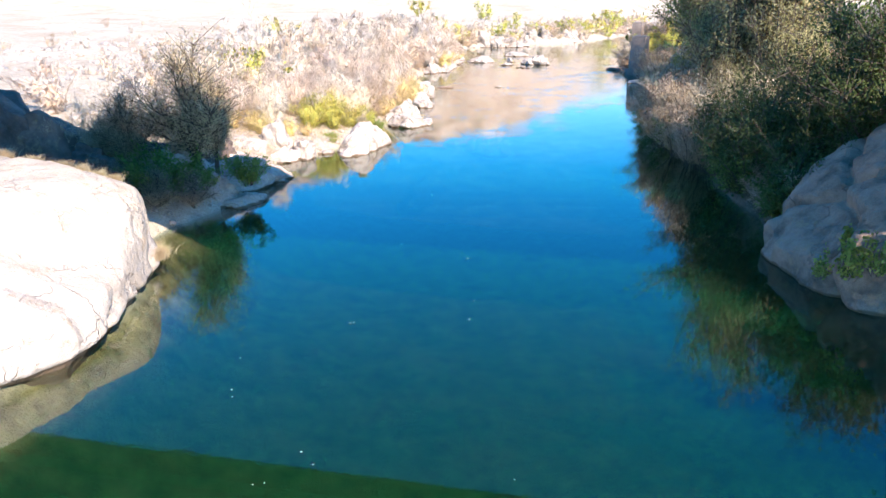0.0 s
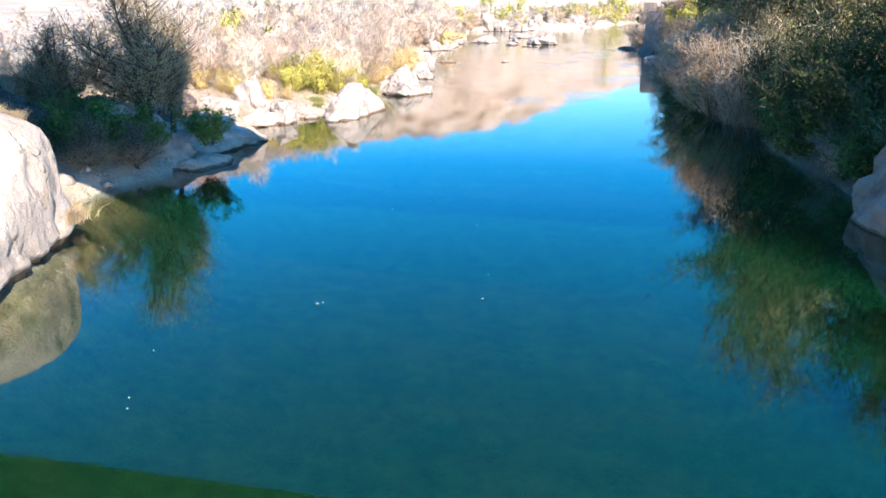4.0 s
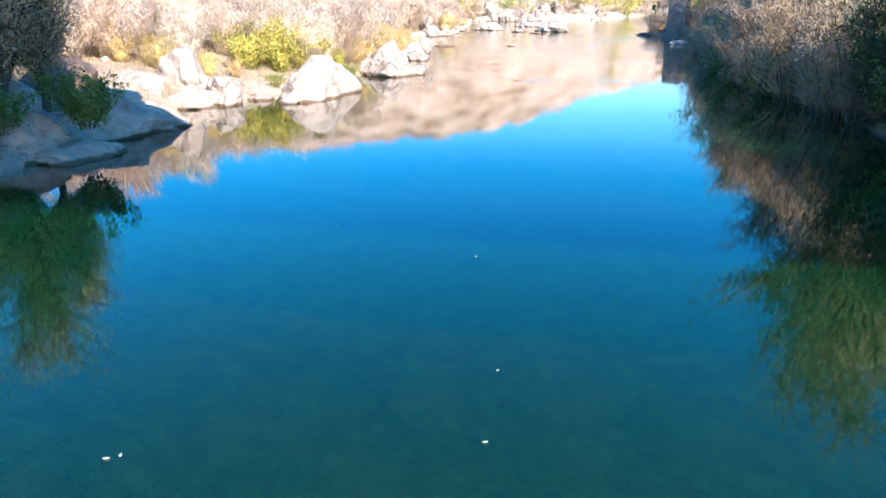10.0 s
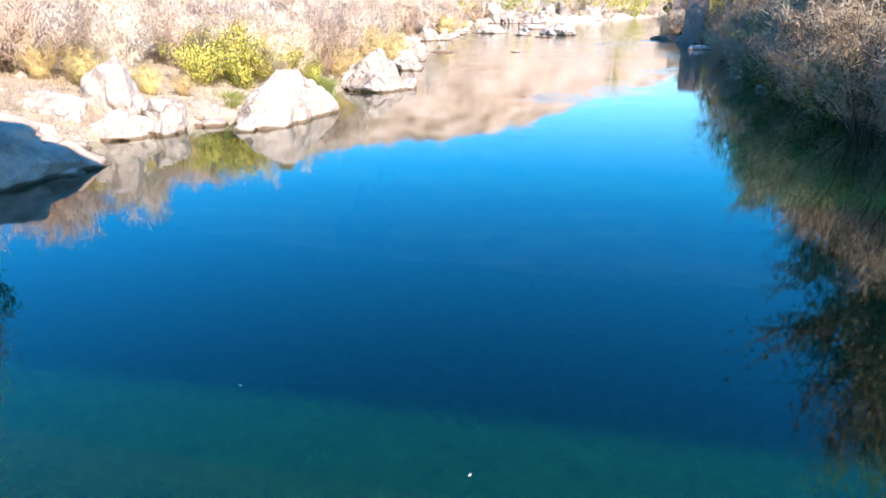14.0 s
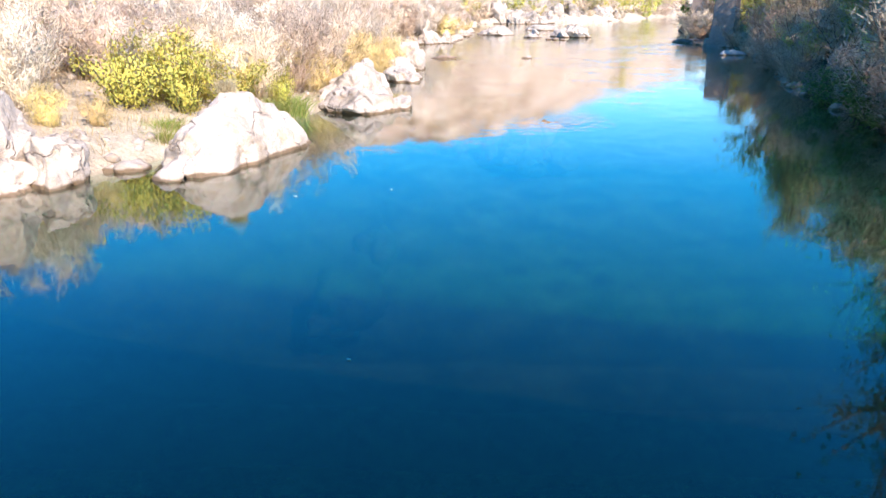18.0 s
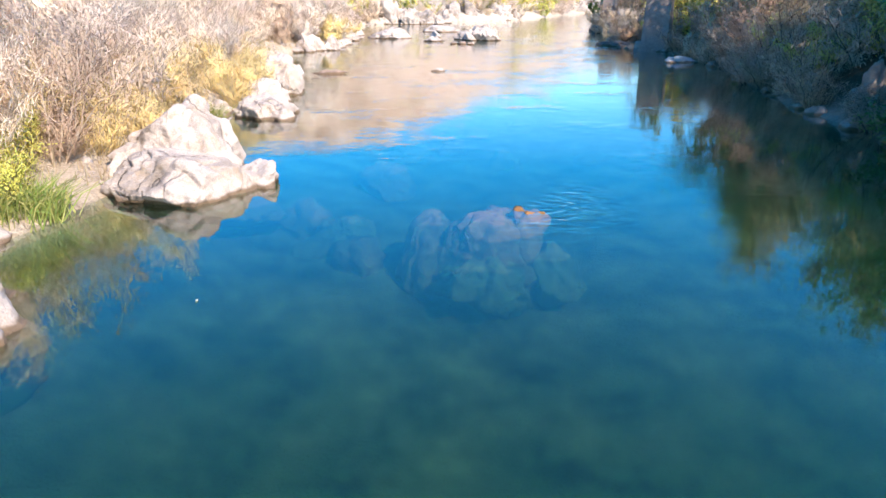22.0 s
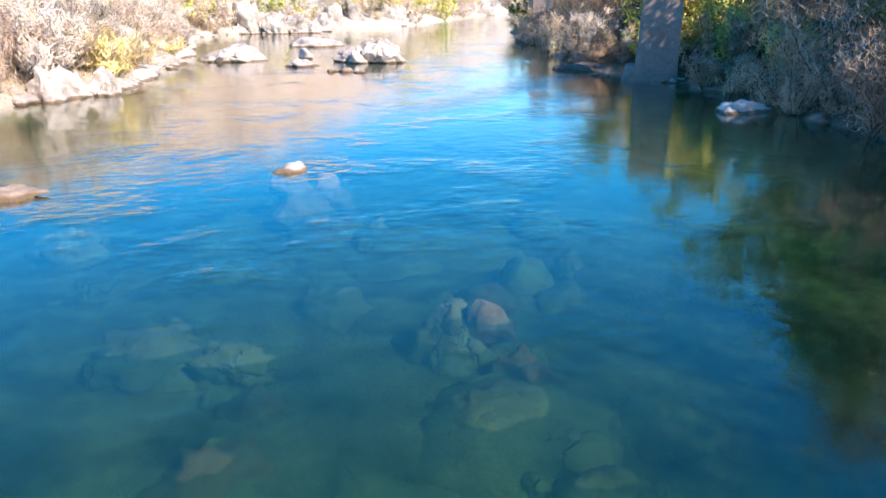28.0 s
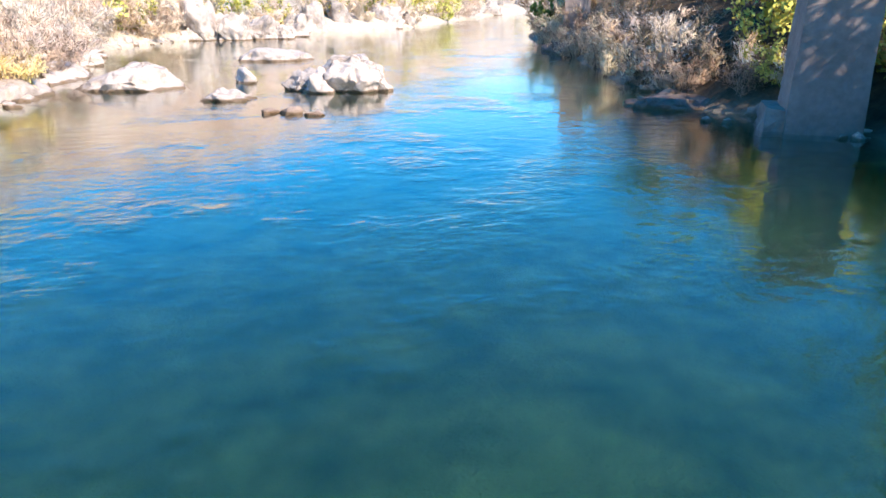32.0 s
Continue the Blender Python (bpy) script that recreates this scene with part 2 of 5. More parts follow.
    nt.links.new(wave, bn.inputs["Height"])
    # murk: light scattered back by the water itself, spread sideways
    murk = nt.nodes.new("ShaderNodeSubsurfaceScattering")
    murk.falloff = "BURLEY"
    murk.inputs["Color"].default_value = (0.0008, 0.0265, 0.0085, 1)
    murk.inputs["Scale"].default_value = 1.2
    murk.inputs["Radius"].default_value = (1, 1, 1)
    clear = node(nt, "BsdfTransparent")
    clear.inputs["Color"].default_value = (0.86, 0.96, 0.94, 1)
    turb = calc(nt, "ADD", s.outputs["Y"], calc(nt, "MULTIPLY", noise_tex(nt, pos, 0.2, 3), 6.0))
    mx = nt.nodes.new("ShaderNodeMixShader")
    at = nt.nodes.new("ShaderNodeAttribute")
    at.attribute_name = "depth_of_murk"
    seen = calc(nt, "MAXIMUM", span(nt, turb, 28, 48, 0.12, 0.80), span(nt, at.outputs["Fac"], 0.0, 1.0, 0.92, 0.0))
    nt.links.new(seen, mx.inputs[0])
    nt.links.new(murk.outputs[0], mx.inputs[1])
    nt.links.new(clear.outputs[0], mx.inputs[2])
    gl = node(nt, "BsdfGlossy", Roughness=0.03)
    gl.inputs["Color"].default_value = (1, 1, 1, 1)
    nt.links.new(bn.outputs[0], gl.inputs["Normal"])
    lw = node(nt, "LayerWeight", Blend=0.5)
    nt.links.new(bn.outputs[0], lw.inputs["Normal"])
    gloss = calc(nt, "ADD", calc(nt, "MULTIPLY", calc(nt, "POWER", lw.outputs["Facing"], 4.3), 0.95), 0.05)
    top = nt.nodes.new("ShaderNodeMixShader")
    nt.links.new(gloss, top.inputs[0])
    nt.links.new(mx.outputs[0], top.inputs[1])
    nt.links.new(gl.outputs[0], top.inputs[2])
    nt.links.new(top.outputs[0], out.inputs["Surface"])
    return m


M_WATER = water_mat()


# half-clear green sheet that imitates the haze of cloudy water
def haze_mat():
    m, nt, b, out = mat("underwater_haze")
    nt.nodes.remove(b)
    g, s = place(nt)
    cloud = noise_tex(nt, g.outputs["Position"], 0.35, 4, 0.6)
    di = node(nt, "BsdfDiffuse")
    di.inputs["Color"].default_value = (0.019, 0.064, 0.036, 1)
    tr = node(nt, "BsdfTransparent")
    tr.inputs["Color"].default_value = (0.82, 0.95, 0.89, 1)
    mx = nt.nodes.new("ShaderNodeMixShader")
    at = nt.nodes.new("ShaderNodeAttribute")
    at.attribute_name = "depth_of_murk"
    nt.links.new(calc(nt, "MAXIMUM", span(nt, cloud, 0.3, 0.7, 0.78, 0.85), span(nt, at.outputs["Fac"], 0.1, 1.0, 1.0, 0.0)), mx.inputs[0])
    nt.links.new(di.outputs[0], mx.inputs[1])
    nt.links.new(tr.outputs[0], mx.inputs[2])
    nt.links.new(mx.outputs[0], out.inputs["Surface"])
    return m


M_HAZE = haze_mat()


def leaf_mat(name, a, b_, c, through_light=0.3, rough=0.7):
    m, nt, b, out = mat(name)
    g = nt.nodes.new("ShaderNodeNewGeometry")
    oi = nt.nodes.new("ShaderNodeObjectInfo")
    col = ramp(nt, g.outputs["Random Per Island"], [(0.0, a), (0.5, b_), (1.0, c)])
    patch = ramp(nt, noise_tex(nt, g.outputs["Position"], 0.8, 3), [(0.35, (0.84, 0.84, 0.84)), (0.65, (1.08, 1.08, 1.08))])
    col = mix_col(nt, 1.0, col, patch, "MULTIPLY")
    hv = nt.nodes.new("ShaderNodeHueSaturation")
    nt.links.new(calc(nt, "ADD", calc(nt, "MULTIPLY", oi.outputs["Random"], 0.26), 0.85), hv.inputs["Value"])
    nt.links.new(calc(nt, "ADD", calc(nt, "MULTIPLY", oi.outputs["Random"], 0.03), 0.485), hv.inputs["Hue"])
    nt.links.new(col, hv.inputs["Color"])
    nt.links.new(hv.outputs[0], b.inputs["Base Color"])
    b.inputs["Roughness"].default_value = rough
    b.inputs["Specular IOR Level"].default_value = 0.25
    tr = node(nt, "BsdfTranslucent")
    nt.links.new(hv.outputs[0], tr.inputs["Color"])
    mx = nt.nodes.new("ShaderNodeMixShader")
    mx.inputs[0].default_value = through_light
    nt.links.new(b.outputs[0], mx.inputs[1])
    nt.links.new(tr.outputs[0], mx.inputs[2])
    nt.links.new(mx.outputs[0], out.inputs["Surface"])
    return m


def plain_mat(name, a, b_, scale, rough=0.85, rel=0.3, dist=0.02):
    m, nt, b, out = mat(name)
    tc = nt.nodes.new("ShaderNodeTexCoord")
    v = tc.outputs["Object"]
    n1 = noise_tex(nt, v, scale, 5, 0.65)
    col = ramp(nt, n1, [(0.3, a), (0.7, b_)])
    st = ramp(nt, noise_tex(nt, v, scale * 7, 3), [(0.3, (0.75, 0.75, 0.75)), (0.7, (1, 1, 1))])
    nt.links.new(mix_col(nt, 0.8, col, st, "MULTIPLY"), b.inputs["Base Color"])
    b.inputs["Roughness"].default_value = rough
    bump(nt, noise_tex(nt, v, scale * 5, 6, 0.7), rel, dist, b)
    return m


M_TAM = leaf_mat("tamarisk_plumes", (0.88, 0.69, 0.54), (0.92, 0.77, 0.63), (0.86, 0.70, 0.52), 0.33)
M_TAM_GREY = leaf_mat("tamarisk_grey", (0.84, 0.72, 0.60), (0.89, 0.79, 0.68), (0.80, 0.71, 0.55), 0.33)
# tamarisk-like plumes, darkened and warmed to suit the shaded bank
M_BRUSH = leaf_mat("shade_toned_brush", (0.42, 0.28, 0.19), (0.54, 0.38, 0.26), (0.44, 0.34, 0.18), 0.25)
M_RUST = leaf_mat("rusty_twigs", (0.56, 0.40, 0.28), (0.68, 0.52, 0.37), (0.62, 0.50, 0.32), 0.35)
M_YELLOW = leaf_mat("yellow_leaves", (0.76, 0.60, 0.14), (0.70, 0.64, 0.15), (0.44, 0.50, 0.12), 0.25)
M_OCHRE = leaf_mat("ochre_plumes", (0.86, 0.62, 0.28), (0.88, 0.70, 0.36), (0.80, 0.66, 0.24), 0.25)
M_SAGE = leaf_mat("tan_plumes", (0.60, 0.45, 0.31), (0.74, 0.58, 0.41), (0.60, 0.49, 0.30), 0.25)
M_GREEN = leaf_mat("green_leaves", (0.11, 0.17, 0.04), (0.20, 0.26, 0.07), (0.33, 0.36, 0.12), 0.45)
M_DARK = leaf_mat("willow_leaves", (0.06, 0.10, 0.03), (0.11, 0.16, 0.05), (0.18, 0.22, 0.09), 0.4)
M_OLIVE_GREEN = leaf_mat("olive_green_leaves", (0.24, 0.24, 0.09), (0.38, 0.35, 0.16), (0.52, 0.45, 0.24), 0.3)
M_OLIVE = leaf_mat("olive_leaves", (0.40, 0.35, 0.19), (0.56, 0.46, 0.27), (0.70, 0.51, 0.36), 0.4)
M_BRIGHT = leaf_mat("fresh_leaves", (0.30, 0.42, 0.08), (0.40, 0.50, 0.11), (0.50, 0.54, 0.14), 0.35)
M_LIME = leaf_mat("lime_leaves", (0.16, 0.24, 0.05), (0.24, 0.33, 0.07), (0.34, 0.40, 0.09), 0.45)
M_STRAW = leaf_mat("straw", (0.46, 0.36, 0.20), (0.58, 0.48, 0.30), (0.50, 0.42, 0.28), 0.3)
M_SEDGE = leaf_mat("sedge", (0.18, 0.26, 0.05), (0.30, 0.34, 0.09), (0.44, 0.38, 0.16), 0.3)
M_WOOD = plain_mat("bark", (0.08, 0.06, 0.045), (0.16, 0.125, 0.095), 9, 0.9, 0.6)
M_TWIG = plain_mat("grey_twig", (0.54, 0.42, 0.31), (0.68, 0.55, 0.42), 9, 0.9, 0.4)
M_CONC = plain_mat("weathered_concrete", (0.21, 0.16, 0.13), (0.34, 0.265, 0.22), 0.9, 0.9, 0.8, 0.05)
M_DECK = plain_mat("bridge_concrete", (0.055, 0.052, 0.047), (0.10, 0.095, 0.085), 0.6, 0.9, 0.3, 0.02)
M_PALE_LEAF = plain_mat("bleached_leaf", (0.62, 0.58, 0.48), (0.78, 0.75, 0.66), 20, 0.6, 0.2, 0.003)


# ---- mesh helpers ----
def mesh_of(name, verts, faces, material, smooth=False):
    me = bpy.data.meshes.new(name)
    me.from_pydata(verts, [], faces)
    if smooth:
        me.polygons.foreach_set("use_smooth", [True] * len(me.polygons))
    me.materials.append(material)
    me.update()
    return me


def part_mesh(name, me, parent, label=""):
    ob = new(name, me)
    ob.parent = parent
    return tagged(ob, label)


def fract(p, octaves=4, gain=0.5):
    a, f, out = 1.0, 1.0, 0.0
    for i in range(octaves):
        out += a * noise.noise(p * f + Vector((i * 7.3, i * 3.1, i * 5.7)))
        a *= gain
        f *= 2.1
    return out


def lerp_line(y, pts):
    ys = [p[0] for p in pts]
    return np.interp(y, ys, [p[1] for p in pts])


LEFT = [(-600, -16), (-20, -13), (8, -12), (13, -9.9), (17, -9.0), (20, -9.0), (25, -10.6), (27.5, -9.4), (30.5, -8.6), (34, -8.8), (36.5, -9.0), (38.5, -7.0), (41.5, -5.7), (45, -4.8), (48, -3.6), (56, -3.0), (63, -2.6), (71, -3.6), (79, -2.6), (84, 0.1), (88, 1.0), (92, 1.8), (97, 2.0), (104, 2.2), (111, 1.4), (115, 2.2), (120, 5.2), (125, 12), (132, 18), (136, 25), (173, 47), (199, 66), (240, 120), (300, 260), (360, 420), (2500, 3000)]
RIGHT = [(-600, 18), (-20, 14), (14, 13), (20, 13.2), (25, 12.6), (35, 13.4), (41, 13.6), (47, 14.2), (57, 16.2), (62, 17.5), (70, 20.4), (77, 21.8), (83, 22.8), (85.5, 21.0), (88, 22.0), (95, 23.2), (103, 26), (121, 31), (130, 36), (150, 47), (200, 82), (240, 150), (300, 300), (360, 480), (2500, 3200)]
DEPTH = [(-600, 3), (30, 3), (38, 2.4), (46, 1.6), (55, 1.15), (66, 1.05), (75, 1.05), (95, 0.95), (2500, 0.9)]


def ground_height(x, y):
    xl, xr = lerp_line(y, LEFT), lerp_line(y, RIGHT)
    wob = 0.45 * noise.noise(Vector((x * 0.35, y * 0.35, 3.0)))
    dl, dr = xl - x + wob, x - xr + wob
    if dl > 0 or dr > 0:
        if dl > 0:
            h = 0.12 + 1.15 * (1 - math.exp(-dl / 3.0)) + 0.035 * min(dl, 45)
            d, start = dl, 150
        else:
            h = 0.15 + 1.9 * (1 - math.exp(-dr / 2.6)) + 0.13 * min(dr, 40)
            d, start = dr, 90
        soft = min(1.0, d / 4.0)
        h += soft * (0.35 * fract(Vector((x * 0.22, y * 0.22, 0.5)), 4) + 0.5 * noise.noise(Vector((x * 0.05, y * 0.05, 9.0))))
        far = max(0.0, min(1.0, (d - start) / 350))
        ahead = max(0.0, min(1.0, (y - 190) / 200)) * max(0.0, min(1.0, d / 60))
        rise = max(far, ahead)
        aside = max(0.0, min(1.0, (math.degrees(math.atan2(x, max(y - 20, 1.0))) - 3) / 14))
        h += rise * rise * (3 - 2 * rise) * ((62 - 34 * aside) + 12 * fract(Vector((x * 0.011, y * 0.011, 2.0)), 5, 0.6))
        return float(h)
    d = -max(dl, dr)
    dep = lerp_line(y, DEPTH)
    return float(0.1 - (dep + 0.1) * (1 - math.exp(-d / 2.2)) + 0.25 * min(1.0, d / 3) * fract(Vector((x * 0.4, y * 0.4, 1.0)), 3))


def far_steps(a, step, grow, end):
    out, s = [], step
    while abs(a) < abs(end):
        a += s
        s *= grow
        out.append(a)
    return out


xs = sorted(far_steps(-40, -1.2, 1.18, -2600)) + list(np.arange(-40, 62, 0.7)) + far_steps(62, 1.2, 1.18, 2600)
ys = sorted(far_steps(0, -1.5, 1.25, -1800)) + list(np.arange(0, 142, 0.7)) + far_steps(142, 1.0, 1.12, 2600)
gv = [(x, y, ground_height(x, y)) for y in ys for x in xs]
nx = len(xs)
gf = [(j * nx + i, j * nx + i + 1, (j + 1) * nx + i + 1, (j + 1) * nx + i) for j in range(len(ys) - 1) for i in range(nx - 1)]
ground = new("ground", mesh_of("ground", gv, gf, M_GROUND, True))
attr = ground.data.attributes.new("shaded_litter", "FLOAT", "POINT")
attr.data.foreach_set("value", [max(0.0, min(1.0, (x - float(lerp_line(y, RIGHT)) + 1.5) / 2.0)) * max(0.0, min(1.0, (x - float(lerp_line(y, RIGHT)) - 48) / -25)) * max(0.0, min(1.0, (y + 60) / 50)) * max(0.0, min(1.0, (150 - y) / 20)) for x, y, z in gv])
tagged(ground, "pale dry stony soil banks and olive river bed", "ground", kind="structure")

def near_bank(x, y, reach):
    d = min(x - float(lerp_line(y, LEFT)), (float(lerp_line(y, RIGHT)) - x) * 2.0)
    return max(0.0, min(1.0, d / reach))


def haze_near_boulders(x, y):
    """How much of the haze sheets stays round the boulders that reach the surface: 0 right over them."""
    return min(1.0, max(0.0, min(math.hypot(x - cx, y - cy) / r_ - 0.55 for cx, cy, r_ in ((3.2, 46.4, 1.7), (5.7, 68.8, 1.8), (6.95, 62.20, 1.1))) / 0.6))


wx = [-700, -200, -60] + list(np.arange(-36, 60.1, 1.2)) + [120, 300, 900]
wy = [-700, -200, -60] + list(np.arange(-20, 150.1, 1.2)) + [200, 300, 700]
wv = [(x, y, 0) for y in wy for x in wx]
wf = [(j * len(wx) + i, j * len(wx) + i + 1, (j + 1) * len(wx) + i + 1, (j + 1) * len(wx) + i) for j in range(len(wy) - 1) for i in range(len(wx) - 1)]
water = new("water", mesh_of("water", wv, wf, M_WATER))
attr = water.data.attributes.new("depth_of_murk", "FLOAT", "POINT")
attr.data.foreach_set("value", [near_bank(x, y, 3.2) for x, y, z in wv])
tagged(water, "calm blue-green river water with light ripples", "river", kind="structure")


# see-through sheets stand in for underwater haze, thicker with depth
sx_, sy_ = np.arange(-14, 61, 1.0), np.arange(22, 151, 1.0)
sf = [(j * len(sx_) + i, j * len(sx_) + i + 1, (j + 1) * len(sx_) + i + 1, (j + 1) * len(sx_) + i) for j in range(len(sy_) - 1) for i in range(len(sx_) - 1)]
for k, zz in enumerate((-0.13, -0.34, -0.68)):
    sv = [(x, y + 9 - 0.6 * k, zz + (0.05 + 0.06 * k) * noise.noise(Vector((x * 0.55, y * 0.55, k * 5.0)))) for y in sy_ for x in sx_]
    haze_ob = new("haze_sheet", mesh_of("haze_sheet", sv, sf, M_HAZE, True))
    attr = haze_ob.data.attributes.new("depth_of_murk", "FLOAT", "POINT")
    attr.data.foreach_set("value", [near_bank(x, y, 4.0) * (max((0.15, 0.5, 1.0)[k], haze_near_boulders(x, y))) for x, y, z in sv])
    tagged(haze_ob, "see-through sheet standing in for underwater haze", "water", kind="structure")


# ---- rocks ----
def rock_mesh(seed, size, power, rough, material, sub=4, cuts=9, spread=0.24):
    rnd = random.Random(seed)
    bm = bmesh.new()
    bmesh.ops.create_icosphere(bm, subdivisions=sub, radius=1.0)
    planes = []
    for _ in range(cuts):
        v = Vector((rnd.gauss(0, 1), rnd.gauss(0, 1), rnd.gauss(0.25, 0.8))).normalized()
        planes.append((v, rnd.uniform(0.62, 0.96)))
    off = Vector((rnd.uniform(-50, 50), rnd.uniform(-50, 50), rnd.uniform(-50, 50)))
    mean = (size[0] * size[1] * size[2]) ** (1 / 3)
    for v in bm.verts:
        d = v.co.normalized()
        r = (abs(d.x) ** power + abs(d.y) ** power + abs(d.z) ** power) ** (-1 / power)
        p = d * r
        flare = 1 + spread / 3 - spread * max(-0.6, min(1.0, p.z))
        p.x *= flare
        p.y *= flare
        for n_, k in planes:
            e = p.dot(n_) - k
            if e > 0:
                p -= n_ * (e * 0.95)
        q = Vector((p.x * size[0], p.y * size[1], p.z * size[2]))
        low = fract(q * (0.9 / mean) + off, 3, 0.5)
        ridge = abs(noise.noise(q * (2.1 / mean) + off * 2))
        fine = fract(q * 2.4 + off, 3, 0.55)
        # jointed blocks, each a little proud or sunk, with open cracks between
        j = Vector((q.x, q.y, q.z * 0.65)) * (1.25 / mean) + off * 3
        j += Vector((noise.noise(j * 1.3), noise.noise(j * 1.3 + Vector((5, 0, 0))), noise.noise(j * 1.3 + Vector((0, 5, 0))))) * 0.35
        ds, ps = noise.voronoi(j)
        gap = ds[1] - ds[0]
        block = math.sin(ps[0].x * 12.9 + ps[0].y * 78.2 + ps[0].z * 37.7) * 43758.5
        block = block - math.floor(block) - 0.5
        k = 1 + rough * (0.40 * low - 0.42 * ridge + 0.42 * block * min(1.0, gap / 0.16) - 0.20 * max(0.0, 1 - gap / 0.09)) + rough * 0.24 * fine / max(mean, 0.5)
        v.co = q * k
    me = bpy.data.meshes.new("rock")
    bm.to_mesh(me)
    bm.free()
    me.polygons.foreach_set("use_smooth", [True] * len(me.polygons))
    me.materials.append(material)
    return me


def rock(x, y, sx, sy, sz, seed, label, name="boulder", power=2.7, rough=0.36, z=0.0, turn=0.0, material=None, sub=5, cuts=13, spread=0.24, group="river boulders"):
    if max(sx, sy) < 0.8 or y > 140:
        sub = min(sub, 4)
    ob = new(name, rock_mesh(seed, (sx, sy, sz), power, rough, material or M_ROCK, sub, cuts, spread))
    ob.matrix_world = pose(x, y, z, 0, 0, turn)
    ob.cycles.shadow_terminator_geometry_offset = 0.4
    return tagged(ob, label, "rock", group)


PALE = "pale sunlit granite boulder at the water's edge"


def rock_bank():
    """A broad flat-topped outcrop: rings from its foot up a steep face and in over the top."""
    foot = [(-9.7, 13.8), (-8.65, 15.3), (-8.5, 17.2), (-8.75, 19.9), (-9.15, 21.8), (-11.0, 23.3), (-14.5, 24.7), (-20, 25.4), (-26, 24), (-29, 18), (-28, 9), (-20, 5), (-14, 8), (-11.5, 11.6)]
    n, per = len(foot), 22
    loop = []
    for i in range(n):
        p0, p1, p2, p3 = (Vector(foot[(i + k) % n]) for k in (-1, 0, 1, 2))
        for j in range(per):
            t = j / per
            soft = 0.5 * ((2 * p1) + (p2 - p0) * t + (2 * p0 - 5 * p1 + 4 * p2 - p3) * t * t + (3 * p1 - p0 - 3 * p2 + p3) * t ** 3)
            loop.append(soft.lerp(p1.lerp(p2, t), 0.6))
    mid = Vector((-18.0, 16.0))
    rings = [(0.6, -2.2), (0.5, -0.9), (0.4, -0.4), (0.34, -0.1), (0.28, 0.04), (0.18, 0.14), (0.06, 0.22), (0.0, 0.3), (0.0, 0.42), (0.03, 0.7), (0.06, 1.1), (0.10, 1.5), (0.15, 1.9), (0.22, 2.3), (0.36, 2.6), (0.62, 2.76), (1.1, 2.8), (1.8, 2.8), (2.4, 2.8), (3.2, 2.8), (4.2, 2.8), (5.4, 2.8), (6.8, 2.8), (8.2, 2.8)]
    vs, m = [], len(loop)
    for inset, z in rings:
        for p in loop:
            d = (mid - p).length
            q = p.lerp(mid, min(0.97, inset / d * (1 if inset < 2 else d / 9)))
            rim = float(np.interp(p.y, (12, 14, 16, 18.2, 19.8, 21.4, 25), (1.6, 1.5, 1.2, 1.45, 2.5, 2.85, 2.9)))
            up = z if z < 0.3 else 0.3 + (z - 0.3) / 2.5 * (rim - 0.3)
            v = Vector((q.x, q.y, up if inset < 0.6 else up + min(0.34 * (inset - 0.5), 3.35 - rim)))
            w = v * 0.55
            out = Vector((q.x - mid.x, q.y - mid.y, 0)).normalized()
            side = 1 - max(0.0, min(1.0, (inset - 0.3) / 0.8))
            v += out * side * (0.18 * fract(w, 3) + 0.08 * fract(v * 1.9, 3))
            joint = abs(noise.noise(Vector((v.x * 0.5 + 4, v.y * 0.5, v.z * 0.8))))
            v -= out * side * 0.22 * max(0.0, 0.10 - joint) / 0.10
            v.z += (1 - side) * (0.16 * fract(w * 1.3, 4) + 0.05 * fract(v * 3.0, 2))
            vs.append(tuple(v))
    fs = [(k * m + i, k * m + (i + 1) % m, (k + 1) * m + (i + 1) % m, (k + 1) * m + i) for k in range(len(rings) - 1) for i in range(m)]
    vs.append((mid.x, mid.y, 3.4))
    fs += [((len(rings) - 1) * m + i, (len(rings) - 1) * m + (i + 1) % m, len(vs) - 1) for i in range(m)]
    ob = new("rock_bank", mesh_of("rock_bank", vs, fs, M_ROCK_BANK, True))
    return tagged(ob, "broad pale flat-topped granite bank with a steep face", "rock", "river boulders")


rock_bank()
SLAB = "low sloping grey granite slab under the small tree"
rock(-11.6, 30.0, 3.6, 4.2, 1.75, 12, SLAB, "rock_slab", 3.2, 0.42, turn=14, sub=6, material=M_ROCK_SHADE, spread=0.34)
rock(-9.6, 32.2, 1.7, 2.9, 1.35, 512, "tapering grey granite slab sloping into the water", "rock_slab", 2.6, 0.34, turn=-30, sub=6, material=M_ROCK_SHADE, spread=0.40, cuts=9)
rock(-10.9, 34.8, 2.1, 1.9, 1.55, 513, "pale sunlit back of the granite slab", "rock_slab", 2.8, 0.36, turn=20, sub=5, material=M_ROCK_WHITE, spread=0.36)
rock(-8.35, 29.6, 0.9, 1.1, 0.42, 514, "low wet ledge at the foot of the slab", "rock_slab", 3.0, 0.36, turn=10, sub=5, material=M_ROCK_SHADE, spread=0.2)
rock(-8.0, 33.3, 0.7, 0.5, 0.22, 515, "flat pale ledge just above the water", "rock_slab", 3.0, 0.3, turn=-20, sub=4, material=M_ROCK, spread=0.2)
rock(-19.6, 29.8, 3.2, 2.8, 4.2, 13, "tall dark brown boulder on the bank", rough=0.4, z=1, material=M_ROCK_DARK)
